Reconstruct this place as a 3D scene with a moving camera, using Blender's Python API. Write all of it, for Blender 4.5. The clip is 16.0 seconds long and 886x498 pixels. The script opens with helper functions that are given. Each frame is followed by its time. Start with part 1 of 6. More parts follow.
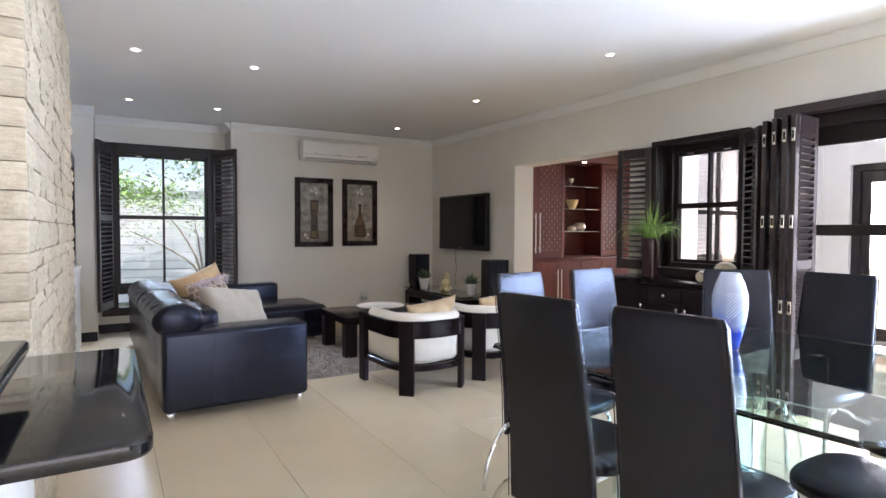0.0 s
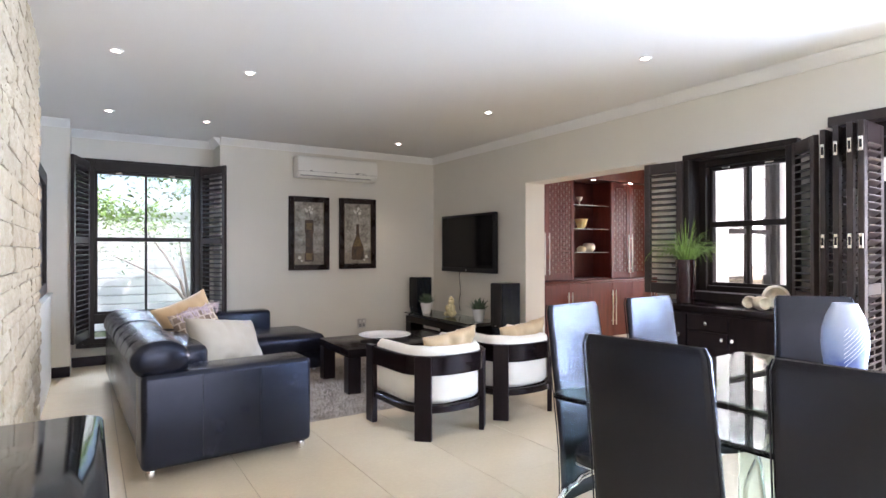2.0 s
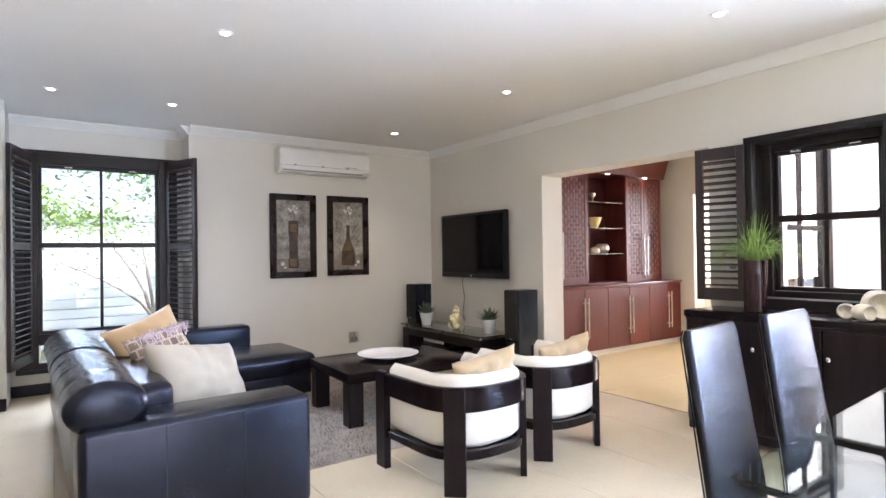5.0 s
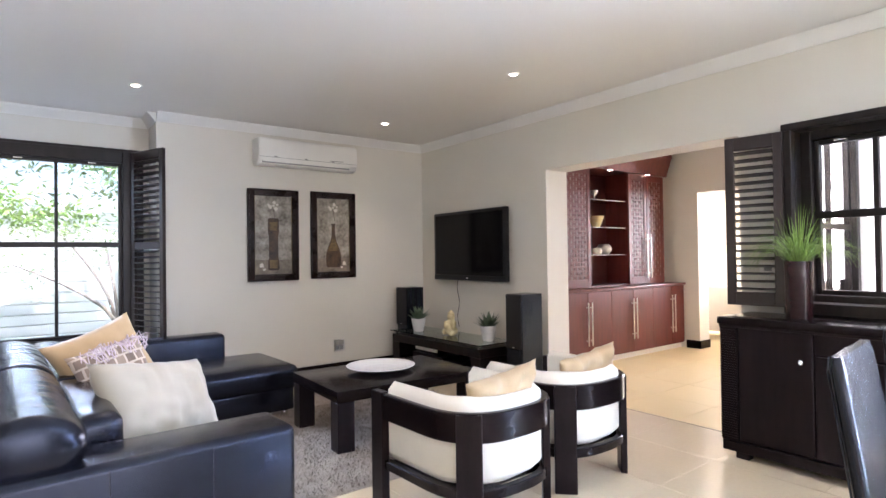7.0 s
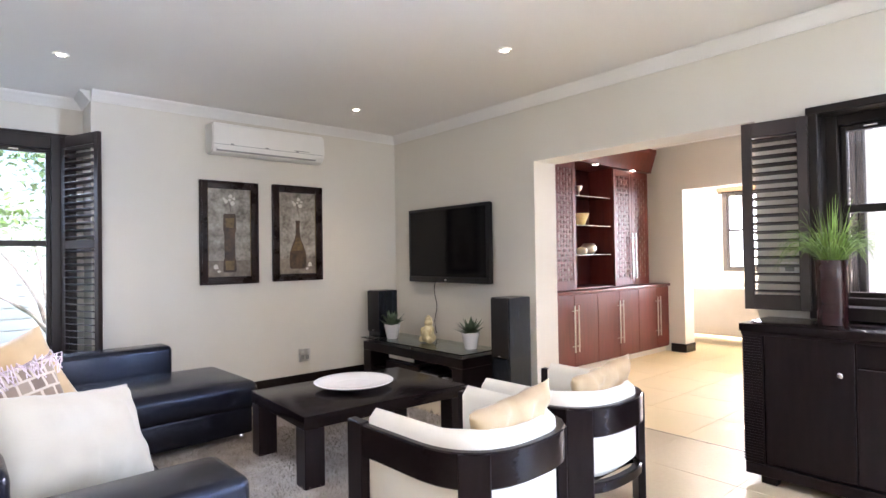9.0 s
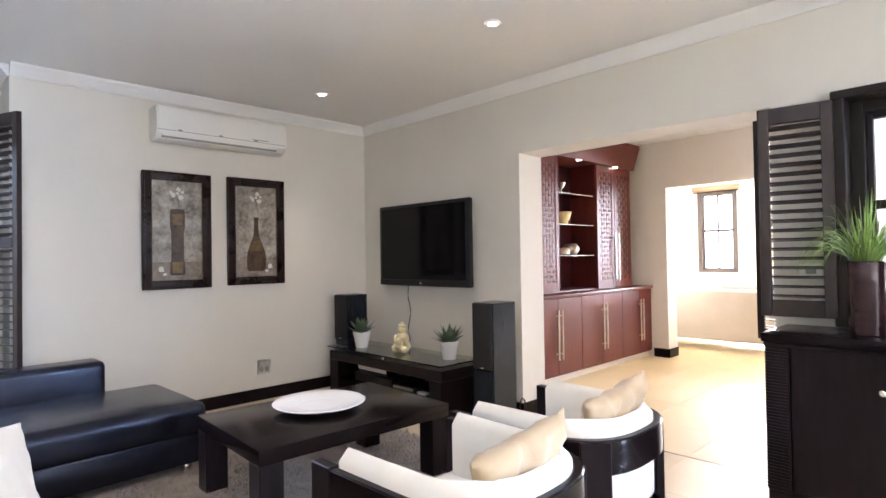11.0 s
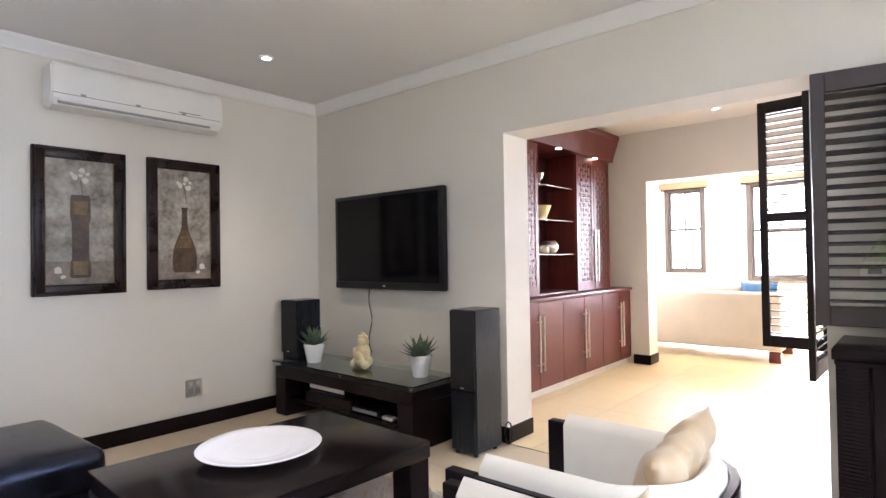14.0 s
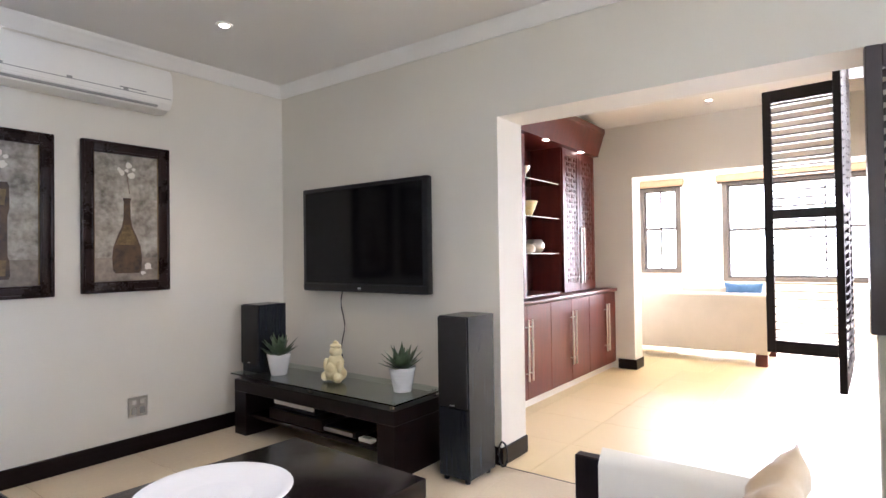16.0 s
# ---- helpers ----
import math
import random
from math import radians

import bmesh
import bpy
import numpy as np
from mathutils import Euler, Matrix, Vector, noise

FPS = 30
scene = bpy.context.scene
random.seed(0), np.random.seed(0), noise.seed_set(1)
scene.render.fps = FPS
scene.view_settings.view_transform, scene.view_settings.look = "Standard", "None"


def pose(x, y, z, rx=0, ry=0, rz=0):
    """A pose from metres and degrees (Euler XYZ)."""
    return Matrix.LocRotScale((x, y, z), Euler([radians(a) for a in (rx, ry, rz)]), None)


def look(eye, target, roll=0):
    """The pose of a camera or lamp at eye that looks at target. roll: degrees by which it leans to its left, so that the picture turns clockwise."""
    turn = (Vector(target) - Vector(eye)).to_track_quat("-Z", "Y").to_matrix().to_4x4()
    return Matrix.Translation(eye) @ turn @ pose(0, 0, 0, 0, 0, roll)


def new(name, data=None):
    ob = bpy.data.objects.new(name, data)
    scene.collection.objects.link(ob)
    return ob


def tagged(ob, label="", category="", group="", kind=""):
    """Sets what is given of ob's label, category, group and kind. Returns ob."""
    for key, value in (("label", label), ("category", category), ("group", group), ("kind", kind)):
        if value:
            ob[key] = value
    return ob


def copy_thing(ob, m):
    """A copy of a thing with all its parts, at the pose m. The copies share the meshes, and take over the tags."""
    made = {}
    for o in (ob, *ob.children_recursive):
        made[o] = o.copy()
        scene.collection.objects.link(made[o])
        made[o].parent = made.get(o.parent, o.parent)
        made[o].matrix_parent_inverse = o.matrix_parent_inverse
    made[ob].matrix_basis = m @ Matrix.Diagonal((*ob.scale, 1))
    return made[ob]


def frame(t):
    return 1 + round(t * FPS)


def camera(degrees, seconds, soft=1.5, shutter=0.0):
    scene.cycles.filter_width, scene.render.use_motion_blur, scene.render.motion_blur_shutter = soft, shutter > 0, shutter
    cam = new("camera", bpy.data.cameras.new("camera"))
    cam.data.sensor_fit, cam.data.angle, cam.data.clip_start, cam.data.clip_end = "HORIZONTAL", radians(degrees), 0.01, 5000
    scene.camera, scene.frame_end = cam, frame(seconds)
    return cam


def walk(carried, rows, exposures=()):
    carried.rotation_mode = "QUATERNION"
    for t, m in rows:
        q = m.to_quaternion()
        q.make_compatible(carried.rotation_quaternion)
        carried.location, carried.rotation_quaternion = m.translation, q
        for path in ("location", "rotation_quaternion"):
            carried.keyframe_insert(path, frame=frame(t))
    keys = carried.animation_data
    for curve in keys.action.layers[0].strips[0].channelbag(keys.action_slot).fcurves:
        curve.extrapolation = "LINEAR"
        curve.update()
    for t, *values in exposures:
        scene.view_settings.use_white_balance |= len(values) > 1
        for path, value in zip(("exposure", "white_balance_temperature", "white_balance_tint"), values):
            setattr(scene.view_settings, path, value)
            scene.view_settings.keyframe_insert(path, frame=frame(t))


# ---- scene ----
cam = camera(77.2, 16.0)
PATH = [
    (0, (1.343, 1.789, 1.300), (2.374, 3.502, 1.232), 0.20),
    (0.5, (1.343, 1.920, 1.306), (2.390, 3.623, 1.240), -0.02),
    (1, (1.351, 2.055, 1.310), (2.414, 3.749, 1.256), 0.11),
    (1.5, (1.364, 2.193, 1.312), (2.433, 3.883, 1.287), -0.03),
    (2, (1.388, 2.328, 1.309), (2.462, 4.015, 1.316), -0.10),
    (2.5, (1.422, 2.463, 1.304), (2.506, 4.143, 1.315), -0.20),
    (3, (1.457, 2.600, 1.301), (2.554, 4.273, 1.314), -0.19),
    (3.5, (1.487, 2.745, 1.299), (2.595, 4.411, 1.314), -0.27),
    (4, (1.499, 2.911, 1.304), (2.620, 4.566, 1.322), -0.51),
    (6.5, (1.695, 3.557, 1.305), (2.881, 5.167, 1.329), -0.81),
    (7, (1.731, 3.687, 1.293), (2.934, 5.284, 1.320), -0.79),
    (7.5, (1.783, 3.815, 1.287), (3.009, 5.394, 1.312), -0.80),
    (8, (1.843, 3.939, 1.285), (3.092, 5.501, 1.313), -0.90),
    (8.5, (1.902, 4.060, 1.285), (3.179, 5.599, 1.313), -0.92),
    (9, (1.948, 4.177, 1.284), (3.251, 5.694, 1.313), -0.90),
    (11.5, (2.273, 4.689, 1.284), (3.686, 6.105, 1.315), -0.90),
    (12, (2.349, 4.796, 1.282), (3.781, 6.192, 1.313), -0.91),
    (12.5, (2.408, 4.904, 1.278), (3.860, 6.279, 1.310), -0.92),
    (13, (2.466, 5.007, 1.274), (3.941, 6.356, 1.305), -0.88),
    (13.5, (2.533, 5.107, 1.271), (4.029, 6.432, 1.300), -0.91),
    (14, (2.604, 5.207, 1.267), (4.119, 6.512, 1.299), -0.90),
    (14.5, (2.670, 5.308, 1.265), (4.205, 6.588, 1.294), -0.91),
    (15, (2.732, 5.412, 1.264), (4.287, 6.670, 1.295), -0.80),
    (15.5, (2.793, 5.515, 1.265), (4.368, 6.748, 1.295), -0.88),
    (16, (2.853, 5.606, 1.265), (4.452, 6.807, 1.294), -0.80),
]
walk(cam, [(t, look(eye, target, roll)) for t, eye, target, roll in PATH], exposures=[(0.0, 0.42, 6120, 24), (1.5, 0.73, 6100, 24), (4.0, 1.14, 6050, 24), (7.0, 1.18, 6000, 25), (9.0, 1.39, 5950, 25), (12.5, 1.34, 5870, 24.5), (16.0, 1.40, 5760, 24)])

# ---- plan (metres) ----
CEIL = 2.69          # ceiling height
WX = 5.755           # wall with the screen, the wide opening and the patio doors
WX2 = 6.055          # its other face
AY = 9.455           # wall with the air conditioner
RY = 9.86            # recessed window wall
PY = 9.335           # short wall beside the recess
JX = 2.72            # edge of the recess
OP_Y0, OP_Y1, OP_Z = 5.55, 7.36, 2.117      # wide opening
FX = 8.985           # far wall of the family room

# ---- world and large lights ----
SUN_EL, SUN_AZ = 58.0, 135.0
world = bpy.data.worlds.new("sky")
scene.world = world
world.use_nodes = True
wn = world.node_tree.nodes
sky = wn.new("ShaderNodeTexSky")
sky.sky_type = "NISHITA"
sky.sun_disc = False
sky.sun_elevation, sky.sun_rotation = radians(SUN_EL), radians(SUN_AZ)
wn["Background"].inputs["Strength"].default_value = 0.15
world.node_tree.links.new(sky.outputs["Color"], wn["Background"].inputs["Color"])


def lamp(name, kind, m, energy, color, **more):
    data = bpy.data.lights.new(name, kind)
    data.energy, data.color = energy, color
    for key, value in more.items():
        setattr(data, key, value)
    ob = new(name, data)
    ob.matrix_world = m
    return ob


az = radians(SUN_AZ)
sun_from = Vector((math.sin(az) * math.cos(radians(SUN_EL)), math.cos(az) * math.cos(radians(SUN_EL)), math.sin(radians(SUN_EL))))
lamp("sun", "SUN", look(sun_from * 30, (0, 0, 0)), 4.8, (1.0, 0.95, 0.87), angle=radians(0.55))
COOL = (0.80, 0.90, 1.0)


def sky_window(name, eye, target, w, h, energy, color=COOL):
    lamp(name, "AREA", look(eye, target), energy, color, shape="RECTANGLE", size=w, size_y=h)


sky_window("daylight_patio_doors", (6.05, 1.45, 1.22), (0, 1.45, 0.9), 3.0, 1.7, 365, (0.64, 0.83, 1.0))
sky_window("daylight_side_window", (6.55, 4.70, 2.75), (4.8, 4.70, 0.9), 1.2, 0.8, 20)
sky_window("daylight_garden_window", (2.0, 12.0, 3.25), (2.0, 8.0, 0.5), 3.2, 0.9, 430, (0.66, 0.84, 1.0))
# warm fill added behind the start; no doors are known on that side
sky_window("daylight_kitchen_doors", (1.6, -2.55, 1.2), (1.6, 5, 1.2), 5.0, 2.1, 88, (1.0, 0.95, 0.88))
sky_window("daylight_lounge_window", (12.9, 6.6, 1.5), (6, 6.6, 1.0), 3.2, 1.7, 245, (1.0, 0.97, 0.9))
sky_window("daylight_family_window", (7.0, 5.40, 1.70), (7.0, 9, 1.7), 0.8, 1.3, 13, (1.0, 0.97, 0.9))


# ---- materials ----
def nodes_of(name):
    m = bpy.data.materials.new(name)
    m.use_nodes = True
    nt = m.node_tree
    return m, nt, nt.nodes["Principled BSDF"]


def mat(name, color, rough=0.5, metal=0.0, vary=0.12, scale=6.0, fine=90.0, bump=0.08, bump_fine=None, stretch=(1, 1, 1), coat=0.0,
        island=0.0, spec=None, sheen=0.0, rough_vary=0.12, dist=0.01, transmission=0.0, tint=None, second=None, obj_random=0.0, coords="Object"):
    """A surface with a coarse and a fine variation of colour, gloss and relief."""
    m, nt, b = nodes_of(name)
    n, l = nt.nodes, nt.links
    tc = n.new("ShaderNodeTexCoord")
    mp = n.new("ShaderNodeMapping")
    mp.inputs["Scale"].default_value = stretch
    l.new(n.new("ShaderNodeNewGeometry").outputs["Position"] if coords == "Position" else tc.outputs["Object"], mp.inputs["Vector"])
    big, small = n.new("ShaderNodeTexNoise"), n.new("ShaderNodeTexNoise")
    for node, sc, det in ((big, scale, 5), (small, fine, 3)):
        node.inputs["Scale"].default_value, node.inputs["Detail"].default_value = sc, det
        l.new(mp.outputs["Vector"], node.inputs["Vector"])
    mixn = n.new("ShaderNodeMath")
    mixn.operation = "MULTIPLY_ADD"
    l.new(big.outputs["Fac"], mixn.inputs[0])
    mixn.inputs[1].default_value = 0.65
    sm = n.new("ShaderNodeMath")
    sm.operation = "MULTIPLY"
    l.new(small.outputs["Fac"], sm.inputs[0])
    sm.inputs[1].default_value = 0.35
    l.new(sm.outputs[0], mixn.inputs[2])
    ramp = n.new("ShaderNodeValToRGB")
    e = ramp.color_ramp.elements
    e[0].position, e[1].position = 0.33, 0.67
    c2 = second or [min(1, c * (1 + vary)) for c in color]
    c1 = color if second else [c * (1 - vary) for c in color]
    e[0].color, e[1].color = (*c1, 1), (*c2, 1)
    l.new(mixn.outputs[0], ramp.inputs["Fac"])
    out = ramp.outputs["Color"]
    if island or obj_random:
        hsv = n.new("ShaderNodeHueSaturation")
        src = n.new("ShaderNodeNewGeometry").outputs["Random Per Island"] if island else n.new("ShaderNodeObjectInfo").outputs["Random"]
        mr = n.new("ShaderNodeMapRange")
        amt = island or obj_random
        mr.inputs["To Min"].default_value, mr.inputs["To Max"].default_value = 1 - amt, 1 + amt
        l.new(src, mr.inputs["Value"])
        l.new(mr.outputs["Result"], hsv.inputs["Value"])
        l.new(out, hsv.inputs["Color"])
        out = hsv.outputs["Color"]
    l.new(out, b.inputs["Base Color"])
    rr = n.new("ShaderNodeMapRange")
    rr.inputs["To Min"].default_value, rr.inputs["To Max"].default_value = max(0.02, rough - rough_vary / 2), min(1, rough + rough_vary / 2)
    l.new(mixn.outputs[0], rr.inputs["Value"])
    l.new(rr.outputs["Result"], b.inputs["Roughness"])
    b.inputs["Metallic"].default_value = metal
    b.inputs["Coat Weight"].default_value = coat
    b.inputs["Coat Roughness"].default_value = 0.08
    b.inputs["Sheen Weight"].default_value = sheen
    b.inputs["Transmission Weight"].default_value = transmission
    if tint:
        b.inputs["Specular Tint"].default_value = (*tint, 1)
    if spec is not None:
        b.inputs["Specular IOR Level"].default_value = spec
    if bump:
        bp = n.new("ShaderNodeBump")
        bp.inputs["Strength"].default_value, bp.inputs["Distance"].default_value = bump, dist
        l.new(mixn.outputs[0], bp.inputs["Height"])
        l.new(bp.outputs["Normal"], b.inputs["Normal"])
    return m


def glass(name, color=(1, 1, 1), rough=0.0, ior=1.45):
    m, nt, b = nodes_of(name)
    b.inputs["Base Color"].default_value = (*color, 1)
    b.inputs["Roughness"].default_value = rough
    b.inputs["IOR"].default_value = ior
    b.inputs["Transmission Weight"].default_value = 1.0
    return m


def glow(name, color, strength):
    m, nt, b = nodes_of(name)
    b.inputs["Emission Color"].default_value = (*color, 1)
    b.inputs["Emission Strength"].default_value = strength
    return m


M_WALL = mat("wall_paint", (0.69, 0.66, 0.587), 0.75, vary=0.025, scale=1.3, fine=160, bump=0.06, dist=0.004)
M_WARM = mat("cream_paint", (0.80, 0.77, 0.695), 0.75, vary=0.025, scale=1.3, fine=160, bump=0.06, dist=0.004)
M_CEIL = mat("ceiling_paint", (0.82, 0.80, 0.77), 0.8, vary=0.02, scale=0.9, fine=120, bump=0.03, dist=0.004)
M_WHITE = mat("white_paint", (0.80, 0.79, 0.76), 0.5, vary=0.02, scale=3, fine=120, bump=0.03, dist=0.003)
M_TILE = mat("porcelain_tile", (0.66, 0.56, 0.40), 0.21, vary=0.05, scale=2.2, fine=45, bump=0.015, dist=0.003, obj_random=0.012, rough_vary=0.08, coords="Position")
M_GROUT = mat("tile_grout", (0.30, 0.27, 0.22), 0.9, vary=0.12, scale=8, fine=200, bump=0.2, dist=0.003)
M_WENGE = mat("dark_wenge_wood", (0.010, 0.0060, 0.0062), 0.34, spec=0.20, tint=(0.9, 0.85, 1.0), vary=0.4, scale=4, fine=60, bump=0.05, stretch=(6, 6, 1), dist=0.003)
M_WENGE_H = mat("dark_wenge_wood_flat", (0.009, 0.0056, 0.0058), 0.20, spec=0.19, tint=(0.9, 0.88, 1.0), vary=0.2, scale=4, fine=60, bump=0.03, stretch=(1, 7, 7), dist=0.002)
M_FRAME = mat("dark_window_timber", (0.014, 0.010, 0.009), 0.38, spec=0.3, vary=0.3, scale=5, fine=70, bump=0.05, stretch=(5, 5, 1), dist=0.003)
M_SHUT = mat("brown_shutter_timber", (0.028, 0.018, 0.017), 0.30, spec=0.55, vary=0.25, scale=5, fine=70, bump=0.05, stretch=(3, 3, 1), dist=0.003)
# dark window timber with the glare of the lounge windows mixed into its colour
M_GLARE_TIMBER = mat("glare_paled_timber", (0.085, 0.075, 0.068), 0.5, vary=0.25, scale=5, fine=70, bump=0.08, stretch=(5, 5, 1), dist=0.003)
M_MAHOG = mat("red_mahogany_veneer", (0.115, 0.020, 0.0145), 0.38, vary=0.30, scale=3, fine=40, bump=0.03, stretch=(7, 7, 0.8), spec=0.4, dist=0.002)
# darker copy of the mahogany for the back and base of the niche
M_MAHOG_D = mat("darker_mahogany_inside", (0.085, 0.012, 0.010), 0.40, vary=0.25, scale=3, fine=40, bump=0.03, stretch=(7, 7, 0.8), dist=0.002)
# both leathers: the blue tint puts the sky's reflection into the material
M_LEATHER = mat("black_leather", (0.0075, 0.0075, 0.012), 0.25, spec=0.48, tint=(0.62, 0.72, 1.0), vary=0.25, scale=5, fine=240, bump=0.045, dist=0.004, rough_vary=0.16)
M_LEATHER_C = mat("black_chair_leather", (0.008, 0.0068, 0.008), 0.24, spec=0.46, tint=(0.72, 0.79, 1.0), vary=0.2, scale=7, fine=300, bump=0.05, dist=0.003, rough_vary=0.12)
M_CREAM = mat("cream_upholstery", (0.72, 0.67, 0.58), 0.85, vary=0.05, scale=6, fine=350, bump=0.25, dist=0.004, sheen=0.2)
M_TAN = mat("tan_satin_fabric", (0.44, 0.315, 0.175), 0.68, vary=0.1, scale=9, fine=300, bump=0.25, dist=0.005, sheen=0.3)
M_OFFW = mat("off_white_cotton", (0.38, 0.35, 0.29), 0.85, vary=0.04, scale=8, fine=320, bump=0.3, dist=0.006, sheen=0.2)
M_CHROME = mat("polished_chrome", (0.78, 0.78, 0.78), 0.12, 1.0, vary=0.04, scale=12, fine=80, bump=0.0, rough_vary=0.06)
M_STEEL = mat("brushed_steel", (0.62, 0.60, 0.57), 0.30, 1.0, vary=0.08, scale=20, fine=200, bump=0.03, stretch=(1, 1, 0.1), dist=0.002)
M_BLACK = mat("black_plastic", (0.009, 0.009, 0.010), 0.35, spec=0.3, vary=0.2, scale=9, fine=200, bump=0.03, dist=0.002)
M_SCREEN = mat("black_screen_glass", (0.003, 0.003, 0.004), 0.10, spec=0.2, vary=0.1, scale=2, fine=20, bump=0.0, rough_vary=0.03)
M_CLOTH_BLK = mat("black_speaker_cloth", (0.012, 0.011, 0.012), 0.85, vary=0.2, scale=15, fine=700, bump=0.3, dist=0.002)
# blue tint here imitates sky mirrored in the black veneer
M_ASH = mat("black_ash_veneer", (0.010, 0.011, 0.016), 0.26, tint=(0.6, 0.8, 1.0), vary=0.18, scale=5, fine=90, bump=0.04, stretch=(10, 10, 0.7), dist=0.003)
M_GRANITE = mat("black_granite", (0.010, 0.010, 0.011), 0.07, vary=0.7, scale=40, fine=320, bump=0.0, rough_vary=0.03)
M_STONE = mat("split_sandstone", (0.44, 0.355, 0.235), 0.85, second=(0.62, 0.545, 0.41), scale=6, fine=50, bump=0.45, dist=0.015, obj_random=0.11)
M_MORTAR = mat("stone_joint_mortar", (0.42, 0.35, 0.25), 0.95, vary=0.15, scale=9, fine=120, bump=0.4, dist=0.01)
M_CERAMIC = mat("white_glazed_ceramic", (0.82, 0.81, 0.80), 0.16, vary=0.02, scale=7, fine=60, bump=0.02, dist=0.003, rough_vary=0.05)
M_PLASTIC = mat("white_plastic", (0.80, 0.79, 0.75), 0.35, vary=0.015, scale=4, fine=90, bump=0.01, dist=0.002)
M_GREYP = mat("grey_plastic", (0.30, 0.30, 0.29), 0.45, vary=0.06, scale=6, fine=100, bump=0.02, dist=0.002)
M_GLASS = glass("clear_glass")
M_GREEN = glass("greenish_plate_glass", (0.80, 0.95, 0.90))
M_RUG = mat("shaggy_taupe_pile", (0.17, 0.14, 0.115), 0.95, second=(0.33, 0.285, 0.235), scale=7, fine=160, bump=1.0, dist=0.03, sheen=0.3)
M_LEAF = mat("green_blade", (0.21, 0.34, 0.08), 0.45, vary=0.35, scale=14, fine=90, bump=0.05, dist=0.003, island=0.35)
M_SUCC = mat("dull_green_succulent", (0.085, 0.125, 0.07), 0.5, vary=0.3, scale=18, fine=90, bump=0.05, dist=0.003, island=0.25)
M_BULB = glow("warm_bulb", (1.0, 0.88, 0.68), 14.0)
# emission in place of the overexposed daylight outside the lounge
M_SKY_GLOW = glow("glowing_sky_backdrop", (0.95, 0.98, 1.0), 6.5)


# ---- mesh helpers ----
IN_PLACE = set()      # things whose parts are modelled straight in room coordinates


def placed(name, label, category, base, group="", kind=""):
    ob = thing(name, label, category, pose(*base), group, kind)
    IN_PLACE.add(ob.name)
    return ob


def thing(name, label, category, m=None, group="", kind=""):
    ob = new(name)
    ob.empty_display_size = 0.1
    if m is not None:
        ob.matrix_world = m
    return tagged(ob, label, category, group, kind)


def mesh_of(name, bm, material, smooth=True, sharp=35):
    me = bpy.data.meshes.new(name)
    bmesh.ops.recalc_face_normals(bm, faces=bm.faces)
    if smooth:
        for f in bm.faces:
            f.smooth = True
        for e in bm.edges:
            if len(e.link_faces) == 2 and e.calc_face_angle(0) > radians(sharp):
                e.smooth = False
    bm.to_mesh(me)
    bm.free()
    me.materials.append(material)
    return me


def part(name, bm, material, parent=None, label="", kind="", sharp=35):
    ob = new(name, mesh_of(name, bm, material, True, sharp))
    if parent is not None:
        ob.parent = parent
        if parent.name in IN_PLACE:
            ob.matrix_parent_inverse = parent.matrix_basis.inverted()
    return tagged(ob, label, kind=kind)


def box(bm, x0, y0, z0, x1, y1, z1, bevel=0.0, seg=2, m=None):
    """A box between two corners, with rounded edges."""
    r = bmesh.ops.create_cube(bm, size=1.0, matrix=Matrix.LocRotScale(((x0 + x1) / 2, (y0 + y1) / 2, (z0 + z1) / 2), None, (abs(x1 - x0), abs(y1 - y0), abs(z1 - z0))))
    vs = r["verts"]
    if bevel:
        es = list({e for v in vs for e in v.link_edges})
        r2 = bmesh.ops.bevel(bm, geom=es, offset=bevel, segments=seg, profile=0.5, affect="EDGES")
        vs = list({v for f in r2["faces"] for v in f.verts} | {v for v in vs if v.is_valid})
    if m is not None:
        bmesh.ops.transform(bm, matrix=m, verts=vs)
    return vs


def boxes(*specs):
    bm = bmesh.new()
    for s in specs:
        box(bm, *s)
    return bm


def lathe(bm, profile, seg=32, m=None, cap=True):
    """A turned shape from (radius, height) pairs."""
    rings = []
    made = []
    for r, z in profile:
        ring = [bm.verts.new((r * math.cos(2 * math.pi * i / seg), r * math.sin(2 * math.pi * i / seg), z)) for i in range(seg)]
        rings.append(ring)
        made += ring
    for a, b in zip(rings, rings[1:]):
        for i in range(seg):
            bm.faces.new((a[i], a[(i + 1) % seg], b[(i + 1) % seg], b[i]))
    if cap:
        bm.faces.new(rings[0][::-1])
        bm.faces.new(rings[-1])
    if m is not None:
        bmesh.ops.transform(bm, matrix=m, verts=made)
    return made


def tube(bm, points, radius, seg=8, taper=1.0):
    """A round bar along points."""
    pts = [Vector(p) for p in points]
    rings = []
    for i, p in enumerate(pts):
        d = (pts[min(i + 1, len(pts) - 1)] - pts[max(i - 1, 0)]).normalized()
        side = d.cross(Vector((0, 0, 1)))
        if side.length < 0.05:
            side = d.cross(Vector((0, 1, 0)))
        side.normalize()
        up = side.cross(d)
        r = radius * (1 + (taper - 1) * i / max(1, len(pts) - 1))
        rings.append([bm.verts.new(p + side * r * math.cos(2 * math.pi * k / seg) + up * r * math.sin(2 * math.pi * k / seg)) for k in range(seg)])
    for a, b in zip(rings, rings[1:]):
        for k in range(seg):
            bm.faces.new((a[k], a[(k + 1) % seg], b[(k + 1) % seg], b[k]))
    bm.faces.new(rings[0][::-1])
    bm.faces.new(rings[-1])


